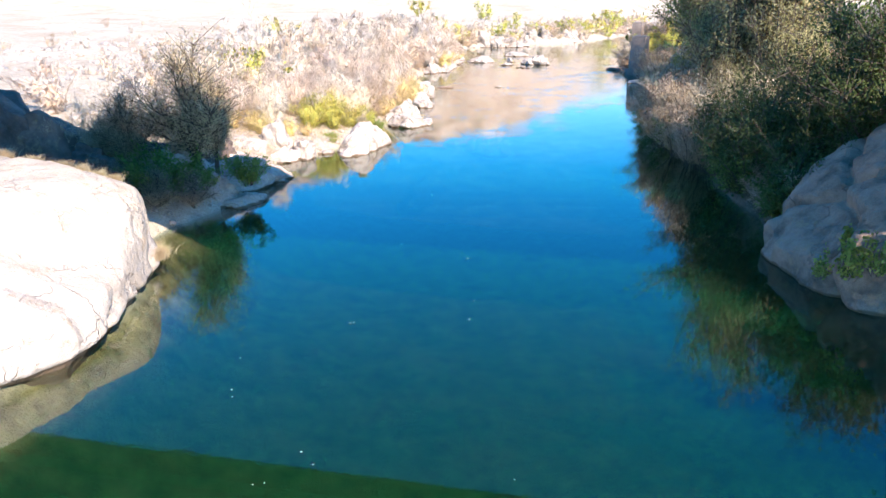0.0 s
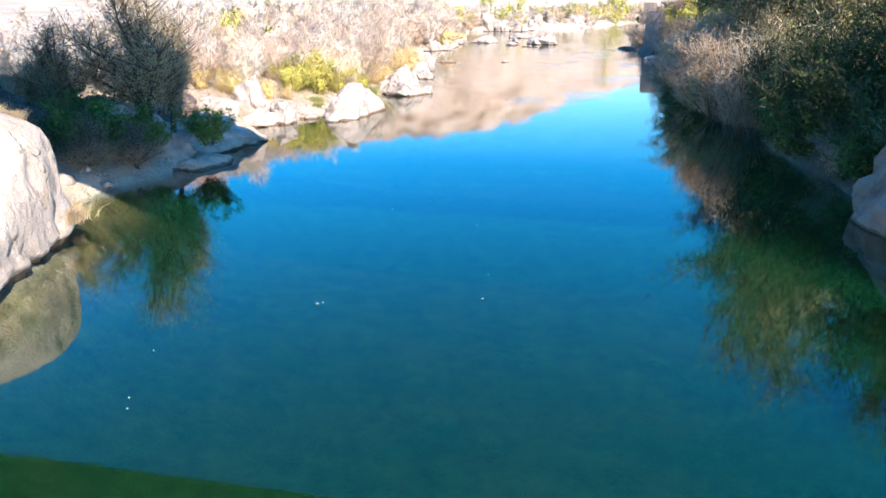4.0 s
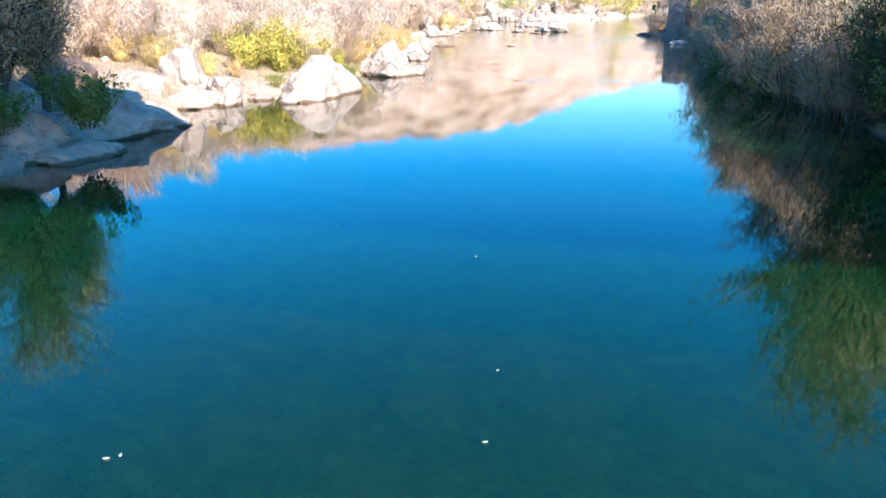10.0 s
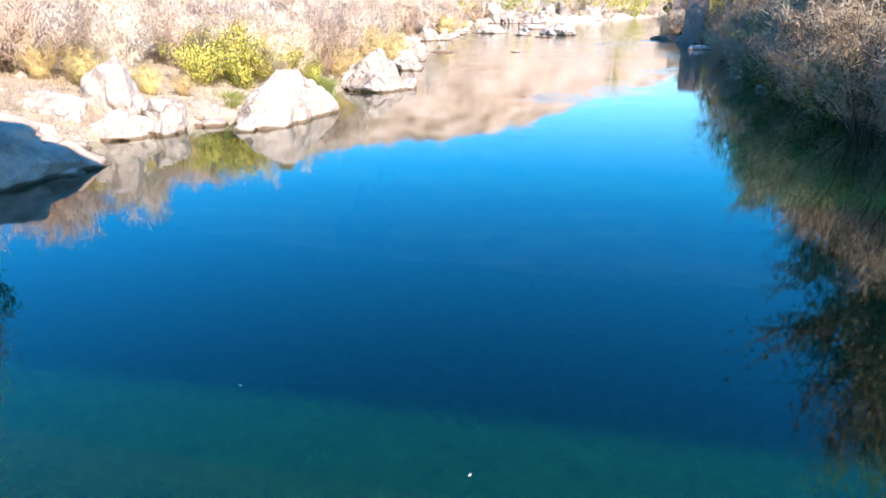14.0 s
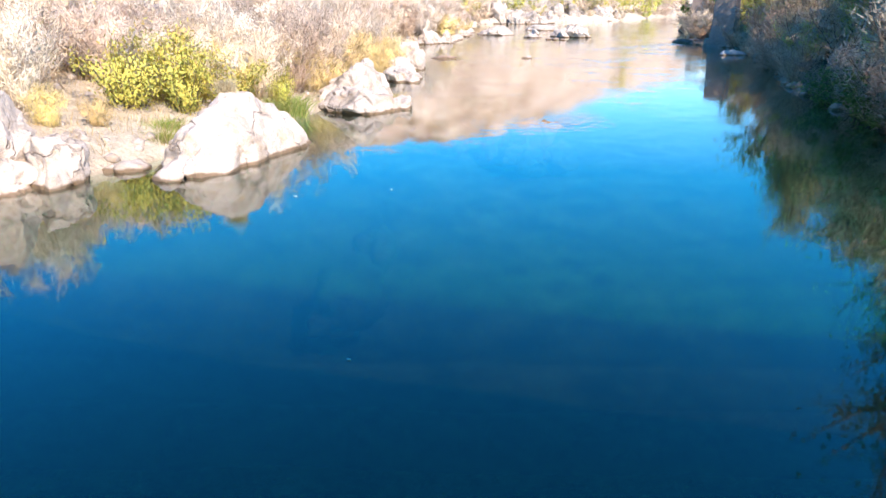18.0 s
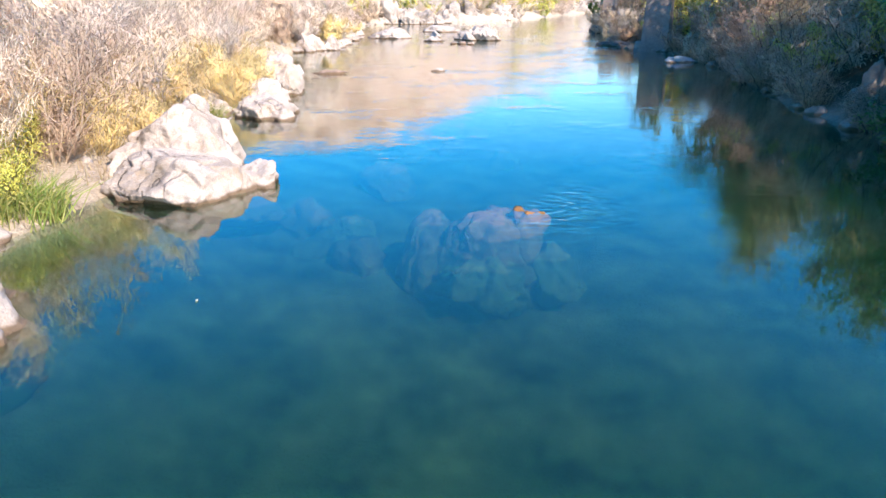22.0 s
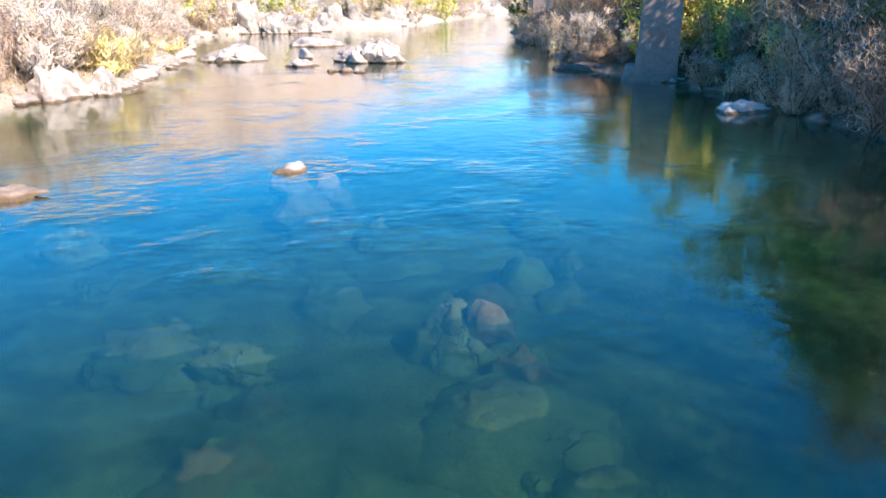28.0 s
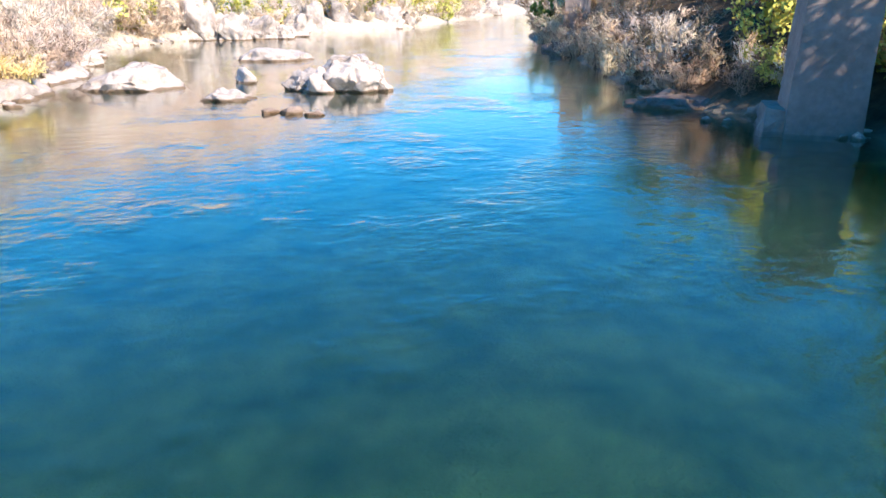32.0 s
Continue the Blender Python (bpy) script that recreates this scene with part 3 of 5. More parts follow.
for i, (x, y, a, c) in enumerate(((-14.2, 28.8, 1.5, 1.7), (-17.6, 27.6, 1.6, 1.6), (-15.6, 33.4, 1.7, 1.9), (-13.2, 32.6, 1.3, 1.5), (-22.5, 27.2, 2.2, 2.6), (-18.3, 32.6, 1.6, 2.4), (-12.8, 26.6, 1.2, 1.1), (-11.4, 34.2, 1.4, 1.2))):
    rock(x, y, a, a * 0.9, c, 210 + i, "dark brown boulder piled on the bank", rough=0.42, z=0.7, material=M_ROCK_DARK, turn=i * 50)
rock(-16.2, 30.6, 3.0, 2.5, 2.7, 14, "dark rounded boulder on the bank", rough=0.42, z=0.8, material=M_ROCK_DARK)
rock(-8.75, 38.8, 1.2, 1.2, 1.95, 15, "tall pale wedge-shaped boulder at the water's edge", rough=0.42, turn=15, spread=0.5, sub=6)
rock(-7.45, 38.2, 0.72, 0.8, 1.1, 16, PALE, rough=0.45, spread=0.34)
rock(-8.5, 37.5, 1.0, 0.7, 0.75, 516, PALE, rough=0.5, spread=0.34)
rock(-10.4, 37.9, 1.5, 1.3, 1.25, 17, PALE, rough=0.42, spread=0.4)
rock(-6.4, 39.3, 0.45, 0.4, 0.25, 517, "small pale stone at the water's edge", "stone", sub=3)
rock(-4.45, 41.1, 1.2, 2.25, 1.55, 618, "large pale rounded granite boulder standing in the water", rough=0.32, turn=-15, power=2.1, cuts=4, spread=0.55, sub=6)
rock(-5.15, 38.45, 0.30, 0.26, 0.26, 19, "small white stone at the water's edge", "stone", sub=3)
rock(-5.35, 39.2, 0.3, 0.3, 0.12, 518, "low pale stone beside the large boulder", "stone", sub=3)
rock(-2.2, 48.35, 1.4, 1.25, 0.88, 20, "broad pale granite boulder with a cracked face", rough=0.33, sub=6, spread=0.34)
rock(-2.75, 50.0, 1.3, 1.6, 1.6, 21, "pale domed boulder behind the cracked one", rough=0.36, sub=6, spread=0.5, power=2.3)
rock(-1.1, 48.9, 0.45, 0.55, 0.45, 221, PALE, rough=0.5)
rock(-1.5, 57.0, 0.85, 1.1, 0.8, 22, PALE, rough=0.33, sub=6, power=3.0)
rock(-0.95, 56.2, 0.38, 0.4, 0.4, 522, PALE, rough=0.42)
rock(-1.9, 59.2, 0.9, 1.4, 1.0, 23, PALE)
rock(-1.45, 61.8, 0.85, 1.7, 1.22, 24, "pale boulder with a sheer face over the water", rough=0.40, sub=6, spread=0.30, power=3.2)
rock(-2.2, 71.4, 0.95, 0.5, 0.28, 25, "flat pale rock just above the water", rough=0.3)
rock(0.25, 68.4, 0.82, 0.45, 0.26, 26, "flat wedge of grey rock in the water", rough=0.34, material=M_ROCK_GREY)
rock(-1.15, 81.3, 0.75, 0.95, 1.3, 27, "upright white rock standing in the water", rough=0.38)
rock(-0.5, 81.9, 0.5, 0.7, 0.85, 28, "white rock in a cluster in the water", rough=0.5)
rock(0.25, 82.4, 0.6, 0.8, 1.0, 29, "white rock in a cluster in the water", rough=0.38)
SHELF = "smooth pale rock shelf along the bank"
rock(0.2, 84.9, 0.9, 1.5, 0.36, 30, SHELF, rough=0.26, power=2.4, cuts=5, spread=0.4)
rock(0.9, 88.4, 1.0, 2.1, 0.42, 630, SHELF, rough=0.26, power=2.4, cuts=5, spread=0.4)
rock(1.5, 93.4, 1.0, 2.6, 0.55, 631, SHELF, rough=0.26, power=2.4, cuts=5, spread=0.4)
rock(1.9, 99.0, 1.0, 2.6, 0.7, 632, SHELF, rough=0.3, power=2.4, cuts=5, spread=0.4)
rock(5.2, 94.8, 1.7, 1.4, 0.84, 336, "smooth pale dome of rock in midstream", power=2.1, rough=0.26, cuts=6, sub=6, spread=0.55)
rock(8.0, 91.1, 1.05, 0.5, 0.36, 32, "low flat rock in midstream", rough=0.4)
rock(12.2, 92.8, 1.45, 1.3, 1.1, 335, "white midstream boulder with dark vertical cracks", power=3.0, rough=0.42, cuts=8, sub=6, spread=0.4)
rock(10.95, 92.4, 0.6, 0.6, 0.72, 133, "cracked slab leaning on the midstream boulder", power=3.4, rough=0.55, cuts=8)
rock(10.5, 93.2, 0.95, 0.75, 0.75, 34, "low cracked rock in midstream", rough=0.6)
rock(8.75, 95.6, 0.5, 0.5, 0.5, 35, "small cracked rock in midstream", "stone", rough=0.5)
rock(10.4, 104.8, 2.0, 1.1, 0.7, 36, "low pale rock in midstream", rough=0.35)
for i, (x, y, r_) in enumerate(((9.0, 88.2, 0.3), (9.6, 87.9, 0.34), (10.2, 87.5, 0.27))):
    rock(x, y, r_, r_ * 0.8, r_ * 0.62, 40 + i, "small brown stone breaking the surface", "stone", rough=0.4, sub=3, material=M_ROCK_GREY)
CLIFF = "white cracked granite outcrop on the far bank"
for i, (x, y, a, b, c, pw) in enumerate(((7.4, 122.6, 2.6, 1.8, 2.4, 2.6), (10.9, 122.6, 1.8, 1.4, 1.5, 2.6), (5.4, 122.2, 1.3, 1.2, 1.1, 2.6), (9.0, 121.4, 1.3, 1.0, 1.6, 3.2), (6.2, 121.0, 0.9, 0.8, 1.0, 3.0), (12.2, 122.0, 0.8, 0.7, 0.9, 3.0), (13.4, 124.6, 1.3, 1.2, 1.0, 2.6), (15.6, 131.0, 1.4, 1.2, 2.0, 3), (18.8, 134.5, 1.8, 2.0, 2.5, 6), (22.7, 136.8, 2.0, 2.0, 2.7, 6), (25.3, 138.2, 1.0, 1.2, 1.6, 3), (44, 172.5, 3.5, 2, 2.2, 3), (48, 176, 2.5, 2, 3.0, 3), (64, 199, 3, 2, 2.4, 3))):
    rock(x, y, a, b, c, 60 + i, CLIFF, "rock_outcrop", pw, 0.75, cuts=10, spread=0.1, material=M_ROCK_CLIFF)
rock(2.3, 103.6, 0.75, 0.7, 0.9, 75, PALE, rough=0.38)
rock(3.2, 118.2, 0.8, 0.6, 0.5, 76, PALE, rough=0.38)
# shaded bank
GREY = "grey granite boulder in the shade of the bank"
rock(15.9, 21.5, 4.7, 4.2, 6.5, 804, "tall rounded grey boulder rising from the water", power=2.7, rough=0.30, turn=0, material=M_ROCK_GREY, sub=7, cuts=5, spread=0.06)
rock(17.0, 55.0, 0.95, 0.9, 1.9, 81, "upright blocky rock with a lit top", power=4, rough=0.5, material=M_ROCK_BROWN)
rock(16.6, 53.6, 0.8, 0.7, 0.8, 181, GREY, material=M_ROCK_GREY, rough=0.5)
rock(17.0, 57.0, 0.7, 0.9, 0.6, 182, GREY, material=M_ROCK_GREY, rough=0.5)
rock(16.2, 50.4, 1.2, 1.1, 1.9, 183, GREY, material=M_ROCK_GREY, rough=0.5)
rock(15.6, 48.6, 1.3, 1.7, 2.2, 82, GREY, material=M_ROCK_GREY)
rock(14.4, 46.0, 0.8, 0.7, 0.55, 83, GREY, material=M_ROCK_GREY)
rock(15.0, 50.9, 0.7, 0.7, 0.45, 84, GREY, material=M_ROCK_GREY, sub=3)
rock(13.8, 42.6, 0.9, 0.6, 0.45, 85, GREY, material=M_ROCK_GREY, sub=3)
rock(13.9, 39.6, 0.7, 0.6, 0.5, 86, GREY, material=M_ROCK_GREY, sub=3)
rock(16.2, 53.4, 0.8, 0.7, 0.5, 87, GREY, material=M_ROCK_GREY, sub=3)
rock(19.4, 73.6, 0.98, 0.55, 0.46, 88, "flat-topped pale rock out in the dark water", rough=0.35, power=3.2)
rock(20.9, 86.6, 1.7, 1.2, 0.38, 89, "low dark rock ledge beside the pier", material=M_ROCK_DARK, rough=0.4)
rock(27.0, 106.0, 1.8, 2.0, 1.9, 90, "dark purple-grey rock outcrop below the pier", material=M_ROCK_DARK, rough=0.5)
# under the surface
rs = random.Random(9)
for i in range(26):
    y = 41 + i * 2.05 + rs.uniform(-0.6, 0.6)
    a = rs.uniform(0.18, 0.5)
    if 80 < y < 84:
        continue
    rock(float(lerp_line(y, RIGHT)) - rs.uniform(0.0, 0.5), y, a * 1.3, a, a * 0.75, 1500 + i, "small grey stone at the foot of the shaded bank", "stone", rough=0.45, sub=3, material=M_ROCK_GREY, turn=i * 41, group="shore stones")
for i in range(30):
    y = 36 + i * 2.6 + rs.uniform(-1, 1)
    a = rs.uniform(0.15, 0.42)
    rock(float(lerp_line(y, LEFT)) + rs.uniform(-0.3, 0.5), y, a * 1.3, a, a * 0.7, 1600 + i, "small pale stone lying at the water's edge", "stone", rough=0.45, sub=3, turn=i * 57, group="shore stones")
SUNK = "algae-covered boulder lying under the water"
rs = random.Random(41)
rock(3.66, 46.3, 0.44, 0.6, 0.5, 199, "ochre crown of a sunken boulder just breaking the surface", z=-0.43, rough=0.3, cuts=7, power=2.2, material=M_ROCK_ORANGE, sub=6)
rock(3.05, 46.45, 1.0, 1.05, 0.78, 100, "large ochre boulder pitted with dark hollows under the surface", z=-0.80, rough=0.34, cuts=2, power=2.1, material=M_ROCK_ORANGE, sub=6)
rock(2.15, 47.2, 0.48, 1.15, 0.8, 103, "long ochre boulder under the surface", z=-1.06, rough=0.26, cuts=2, power=2.3, material=M_ROCK_ORANGE, sub=5, turn=-14)
rock(3.0, 45.6, 0.9, 0.7, 0.6, 104, SUNK, "sunken_boulder", z=-1.08, rough=0.5, cuts=4, power=2.3, material=M_ROCK_BED)
rock(4.1, 46.0, 0.5, 0.7, 0.55, 105, SUNK, "sunken_boulder", z=-1.0, rough=0.5, cuts=4, power=2.3, material=M_ROCK_BED)
for i, (x, y, z, a, b, c) in enumerate(((0.0, 48.9, -0.32, 0.70, 0.45, 0.5), (0.83, 48.2, -0.40, 0.40, 0.26, 0.4), (0.26, 47.9, -0.5, 0.48, 0.36, 0.5), (0.9, 47.2, -0.6, 0.5, 0.5, 0.5), (1.34, 52.4, -0.5, 0.4, 0.5, 0.4), (2.67, 56.0, -0.4, 0.55, 0.35, 0.4), (3.9, 55.8, -0.4, 0.42, 0.35, 0.4), (2.42, 55.1, -0.5, 0.45, 0.35, 0.4), (5.2, 54.6, -0.55, 0.6, 0.5, 0.4), (3.69, 60.9, -0.36, 0.60, 0.36, 0.4), (7.02, 59.7, -0.42, 0.52, 0.34, 0.4), (6.67, 62.4, -0.28, 0.36, 0.36, 0.4), (7.23, 61.8, -0.36, 0.42, 0.42, 0.45), (2.99, 63.4, -0.26, 0.75, 0.38, 0.4), (4.03, 62.9, -0.32, 0.46, 0.28, 0.35), (4.09, 62.1, -0.5, 0.4, 0.3, 0.4), (6.5, 61.2, -0.45, 0.6, 0.5, 0.45), (1.6, 67.2, -0.10, 0.55, 0.4, 0.35), (5.7, 67.9, -0.42, 0.62, 0.42, 0.4), (6.5, 67.3, -0.36, 0.36, 0.42, 0.4), (9.44, 65.1, -0.45, 0.26, 0.24, 0.3), (5.2, 58.6, -0.6, 0.7, 0.5, 0.4), (8.3, 60.6, -0.6, 0.7, 0.6, 0.4), (5.4, 64.6, -0.55, 0.7, 0.6, 0.4), (7.6, 64.2, -0.6, 0.6, 0.6, 0.4), (-0.82, 37.6, -0.55, 0.35, 0.5, 0.5), (-1.15, 35.6, -0.65, 0.62, 1.1, 0.6))):
    top = SUNK if i % 3 else "ochre boulder lying under the water"
    rock(x, y, a, b, c, 1100 + 5 * i, top, "sunken_boulder", 2.2, 0.5, cuts=6, z=z - c * 0.9 - (0.22 if y > 50 else 0.12), material=M_ROCK_BED if i % 3 else M_ROCK_ORANGE, sub=4, turn=i * 37 % 50 - 25, group="sunken boulders", spread=0.1)
    rock(x + a * rs.uniform(-0.9, 0.9), y + b * rs.uniform(0.5, 1.2), a * 0.6, b * 0.7, c, 1700 + i, SUNK, "sunken_boulder", 2.2, 0.5, cuts=6, z=z - c * 0.9 - 0.35, material=M_ROCK_BED, sub=3, turn=i * 61, group="sunken boulders", spread=0.1)
rock(6.95, 62.40, 0.3, 0.2, 0.3, 211, "ochre shoulder of a boulder close under the surface", "sunken_boulder", z=-0.44, rough=0.35, cuts=7, power=2.6, material=M_ROCK_ORANGE, sub=5, turn=-25, group="sunken boulders")
rock(6.71, 62.71, 0.5, 0.42, 0.42, 212, SUNK, "sunken_boulder", z=-0.72, rough=0.4, cuts=5, power=2.3, material=M_ROCK_BED, sub=5, group="sunken boulders")
rock(6.01, 69.15, 0.24, 0.2, 0.26, 213, "ochre boulder just under the surface beside a larger one", "sunken_boulder", z=-0.3, rough=0.35, cuts=6, power=2.4, material=M_ROCK_ORANGE, sub=5, turn=20, group="sunken boulders")
for i in range(13):
    x, y = rs.uniform(1, 11.5), rs.uniform(54, 68)
    a = rs.uniform(0.5, 1.15)
    rock(x, y, a, a * rs.uniform(0.6, 1.0), 0.42, 400 + i, SUNK, "sunken_boulder", 2.1, 0.3, cuts=3, z=rs.uniform(-1.3, -1.0), material=M_ROCK_BED, sub=3, turn=rs.uniform(0, 180), group="sunken boulders")
rock(1.65, 52.3, 0.72, 0.9, 0.7, 101, "broad ochre boulder lying deep under the surface", z=-1.1, rough=0.28, power=2.1, cuts=3, material=M_ROCK_ORANGE, sub=5)
rock(5.5, 69.15, 0.95, 0.85, 0.62, 142, "broad ochre rock under the quick water", z=-0.96, rough=0.3, cuts=4, power=2.2, material=M_ROCK_ORANGE, sub=5)
rock(5.35, 69.25, 0.42, 0.42, 0.34, 140, "pale rock just breaking the quick water", z=-0.25, rough=0.42, cuts=5, sub=6)
rock(6.1, 69.0, 0.42, 0.5, 0.4, 141, "ochre rock just under the quick water", z=-0.66, rough=0.4, cuts=4, power=2.2, material=M_ROCK_ORANGE, sub=6)


# ---- piers and bridge ----
def box(bm, x0, x1, y0, y1, z0, z1, taper=0.0):
    vs = [bm.verts.new((x + (taper if k and x == x0 else -taper if k and x == x1 else 0), y + (taper if k and y == y0 else -taper if k and y == y1 else 0), z)) for k, z in enumerate((z0, z1)) for x, y in ((x0, y0), (x1, y0), (x1, y1), (x0, y1))]
    for f in ((3, 2, 1, 0), (4, 5, 6, 7), (0, 1, 5, 4), (1, 2, 6, 5), (2, 3, 7, 6), (3, 0, 4, 7)):
        bm.faces.new([vs[i] for i in f])


def part(name, bm, material, parent, label="", wear=0.0, cutn=0, seed=0.0):
    if cutn:
        bmesh.ops.subdivide_edges(bm, edges=bm.edges[:], cuts=cutn, use_grid_fill=True)
    if wear:
        for v in bm.verts:
            q = v.co * 1.7 + Vector((seed, seed, 0))
            v.co += Vector((noise.noise(q), noise.noise(q + Vector((9, 0, 0))), 0.6 * noise.noise(q + Vector((0, 9, 0))))) * wear
    me = bpy.data.meshes.new(name)
    bm.to_mesh(me)
    bm.free()
    me.materials.append(material)
    return part_mesh(name, me, parent, label)


def pier(x, y, turn, w, d, h, seed, label):
    root = new("bridge_pier")
    root.matrix_world = pose(x, y, -1.2, 0, 0, turn)
    tagged(root, label, "bridge pier", "old piers")
    bm = bmesh.new()
    box(bm, -w / 2, w / 2, -d / 2, d / 2, 0, h + 1.2, 0.14)
    part("shaft", bm, M_CONC, root, "", 0.05, 7, seed)
    bm = bmesh.new()
    box(bm, -w / 2 - 0.6, w / 2 + 0.06, -d / 2 + 0.05, d / 2 + 0.35, 0, 1.75, 0.24)
    part("footing", bm, M_CONC, root, "rough wider footing", 0.16, 6, seed + 4)
    return root


pier(21.75, 82.05, -33, 1.8, 1.7, 4.1, 1.0, "weathered grey concrete bridge pier standing in the water")
pier(28.0, 107.5, -28, 1.6, 2.0, 4.6, 5.0, "dark weathered bridge pier beyond the bushes")

for i, (x, y, r_) in enumerate(((21.75, 80.75, 0.17), (21.45, 80.9, 0.12), (19.9, 83.9, 0.12), (20.3, 83.5, 0.1), (22.5, 81.3, 0.16))):
    rock(x, y, r_ * 1.4, r_, r_, 950 + i, "small white stone at the foot of the pier", "stone", rough=0.4, sub=3, z=0.02)

root = new("road_bridge")
root.matrix_world = pose(0, 19.35, 9.5, 0, 0, math.degrees(math.atan(-0.19)))
tagged(root, "plain grey concrete road bridge over the river", "bridge")
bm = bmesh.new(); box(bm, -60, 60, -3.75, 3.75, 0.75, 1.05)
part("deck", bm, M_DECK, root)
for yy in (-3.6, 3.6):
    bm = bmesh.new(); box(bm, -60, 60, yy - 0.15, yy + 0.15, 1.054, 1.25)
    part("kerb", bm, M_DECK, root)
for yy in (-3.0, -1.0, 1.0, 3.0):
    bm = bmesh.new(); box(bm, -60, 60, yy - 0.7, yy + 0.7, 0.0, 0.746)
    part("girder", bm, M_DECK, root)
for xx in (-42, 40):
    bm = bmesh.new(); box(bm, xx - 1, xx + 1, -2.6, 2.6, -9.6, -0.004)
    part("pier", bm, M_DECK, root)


# ---- plants ----
def tubes(paths, sides=4):
    """Tapered tubes along paths of (point, radius)."""
    vs, fs = [], []
    for path in paths:
        base = len(vs)
        for i, (p, r) in enumerate(path):
            a = path[max(i - 1, 0)][0]
            b = path[min(i + 1, len(path) - 1)][0]
            d = (b - a).normalized()
            u = d.orthogonal().normalized()
            w = d.cross(u)
            for k in range(sides):
                an = 2 * math.pi * k / sides
                vs.append(p + u * (r * math.cos(an)) + w * (r * math.sin(an)))
        for i in range(len(path) - 1):
            for k in range(sides):
                a, b = base + i * sides + k, base + i * sides + (k + 1) % sides
                fs.append((a, b, b + sides, a + sides))
    return [tuple(v) for v in vs], fs


def leaves(points, dirs, length, width, jitter, rng, plume=False):
    """Diamond leaves round points, along dirs with scatter."""
    n = len(points)
    c = points + rng.normal(0, jitter, (n, 3))
    a = dirs + rng.normal(0, 0.55, (n, 3))
    a /= np.linalg.norm(a, axis=1)[:, None] + 1e-9
    b = np.cross(a, rng.normal(0, 1, (n, 3)))
    b /= np.linalg.norm(b, axis=1)[:, None] + 1e-9
    ln = (length * rng.uniform(0.6, 1.3, n))[:, None]
    wd_ = (width * rng.uniform(0.6, 1.3, n))[:, None]
    if plume:
        v = np.stack([c - a * ln / 2 + b * wd_ / 2, c - a * ln / 2 - b * wd_ / 2, c + a * ln / 2], 1).reshape(-1, 3)
        f = np.arange(n * 3).reshape(-1, 3)
    else:
        v = np.stack([c - a * ln / 2, c + b * wd_ / 2, c + a * ln / 2, c - b * wd_ / 2], 1).reshape(-1, 3)
        f = np.arange(n * 4).reshape(-1, 4)
    return v.tolist(), f.tolist()


def skeleton_of(rnd, h, r, nstem, nsub, up=0.5, trunk=0.0):
    """Stems and side branches of a shrub or tree h high and r wide."""
    stems, twigs = [], []
    if trunk:
        top = Vector((rnd.uniform(-0.1, 0.1) * h, rnd.uniform(-0.1, 0.1) * h, trunk * h))
        mid = top * 0.5 + Vector((rnd.uniform(-0.04, 0.04) * h, rnd.uniform(-0.04, 0.04) * h, 0))
        stems.append([(Vector((0, 0, -0.3)), 0.032 * h), (mid, 0.026 * h), (top, 0.02 * h)])
    for s in range(nstem):
        az = 2 * math.pi * (s + rnd.random()) / nstem
        spread = r * rnd.uniform(0.15, 1.0)
        hh = h * rnd.uniform(0.62, 1.0) * (1.08 - (0.6 if 0 < trunk < 0.25 else 0.35) * spread / r)
        p0 = stems[0][-1][0].copy() if trunk else Vector((math.cos(az) * r * 0.12, math.sin(az) * r * 0.12, -0.15))
        if trunk:
            p0 *= rnd.uniform(0.55, 1.0)
        p3 = Vector((math.cos(az) * spread, math.sin(az) * spread, hh))
        p1 = p0.lerp(p3, 0.35) + Vector((0, 0, up * 0.25 * h)) * (0.5 if trunk else 0.6) * (1 - p0.z / h)
        pts = []
        nseg = 5
        for i in range(nseg + 1):
            t = i / nseg
            q = p0.lerp(p1, t).lerp(p1.lerp(p3, t), t)
            q += Vector((rnd.gauss(0, 1), rnd.gauss(0, 1), rnd.gauss(0, 0.5))) * (0.02 * h * t)
            pts.append((q, (0.014 if trunk else 0.009) * h * (1 - 0.8 * t)))
        stems.append(pts)
        for j in range(nsub):
            t = rnd.uniform(0.12, 1.0)
            i = min(int(t * nseg), nseg - 1)
            q = pts[i][0].lerp(pts[i + 1][0], t * nseg - i)
            out = Vector((rnd.gauss(0, 1), rnd.gauss(0, 1), rnd.gauss(0.45, 0.6))).normalized()
            out = (out + (p3 - p0).normalized() * 0.7).normalized()
            ln = h * rnd.uniform(0.10, 0.24)
            tw = [(q + out * (ln * k / 2) + Vector((rnd.gauss(0, 1), rnd.gauss(0, 1), rnd.gauss(0, 1))) * (0.016 * h * k), 0.0035 * h * (1 - 0.4 * k)) for k in range(3)]
            tw[-1] = (tw[-1][0], 0.0006 * h)
            twigs.append(tw)
    return stems, twigs


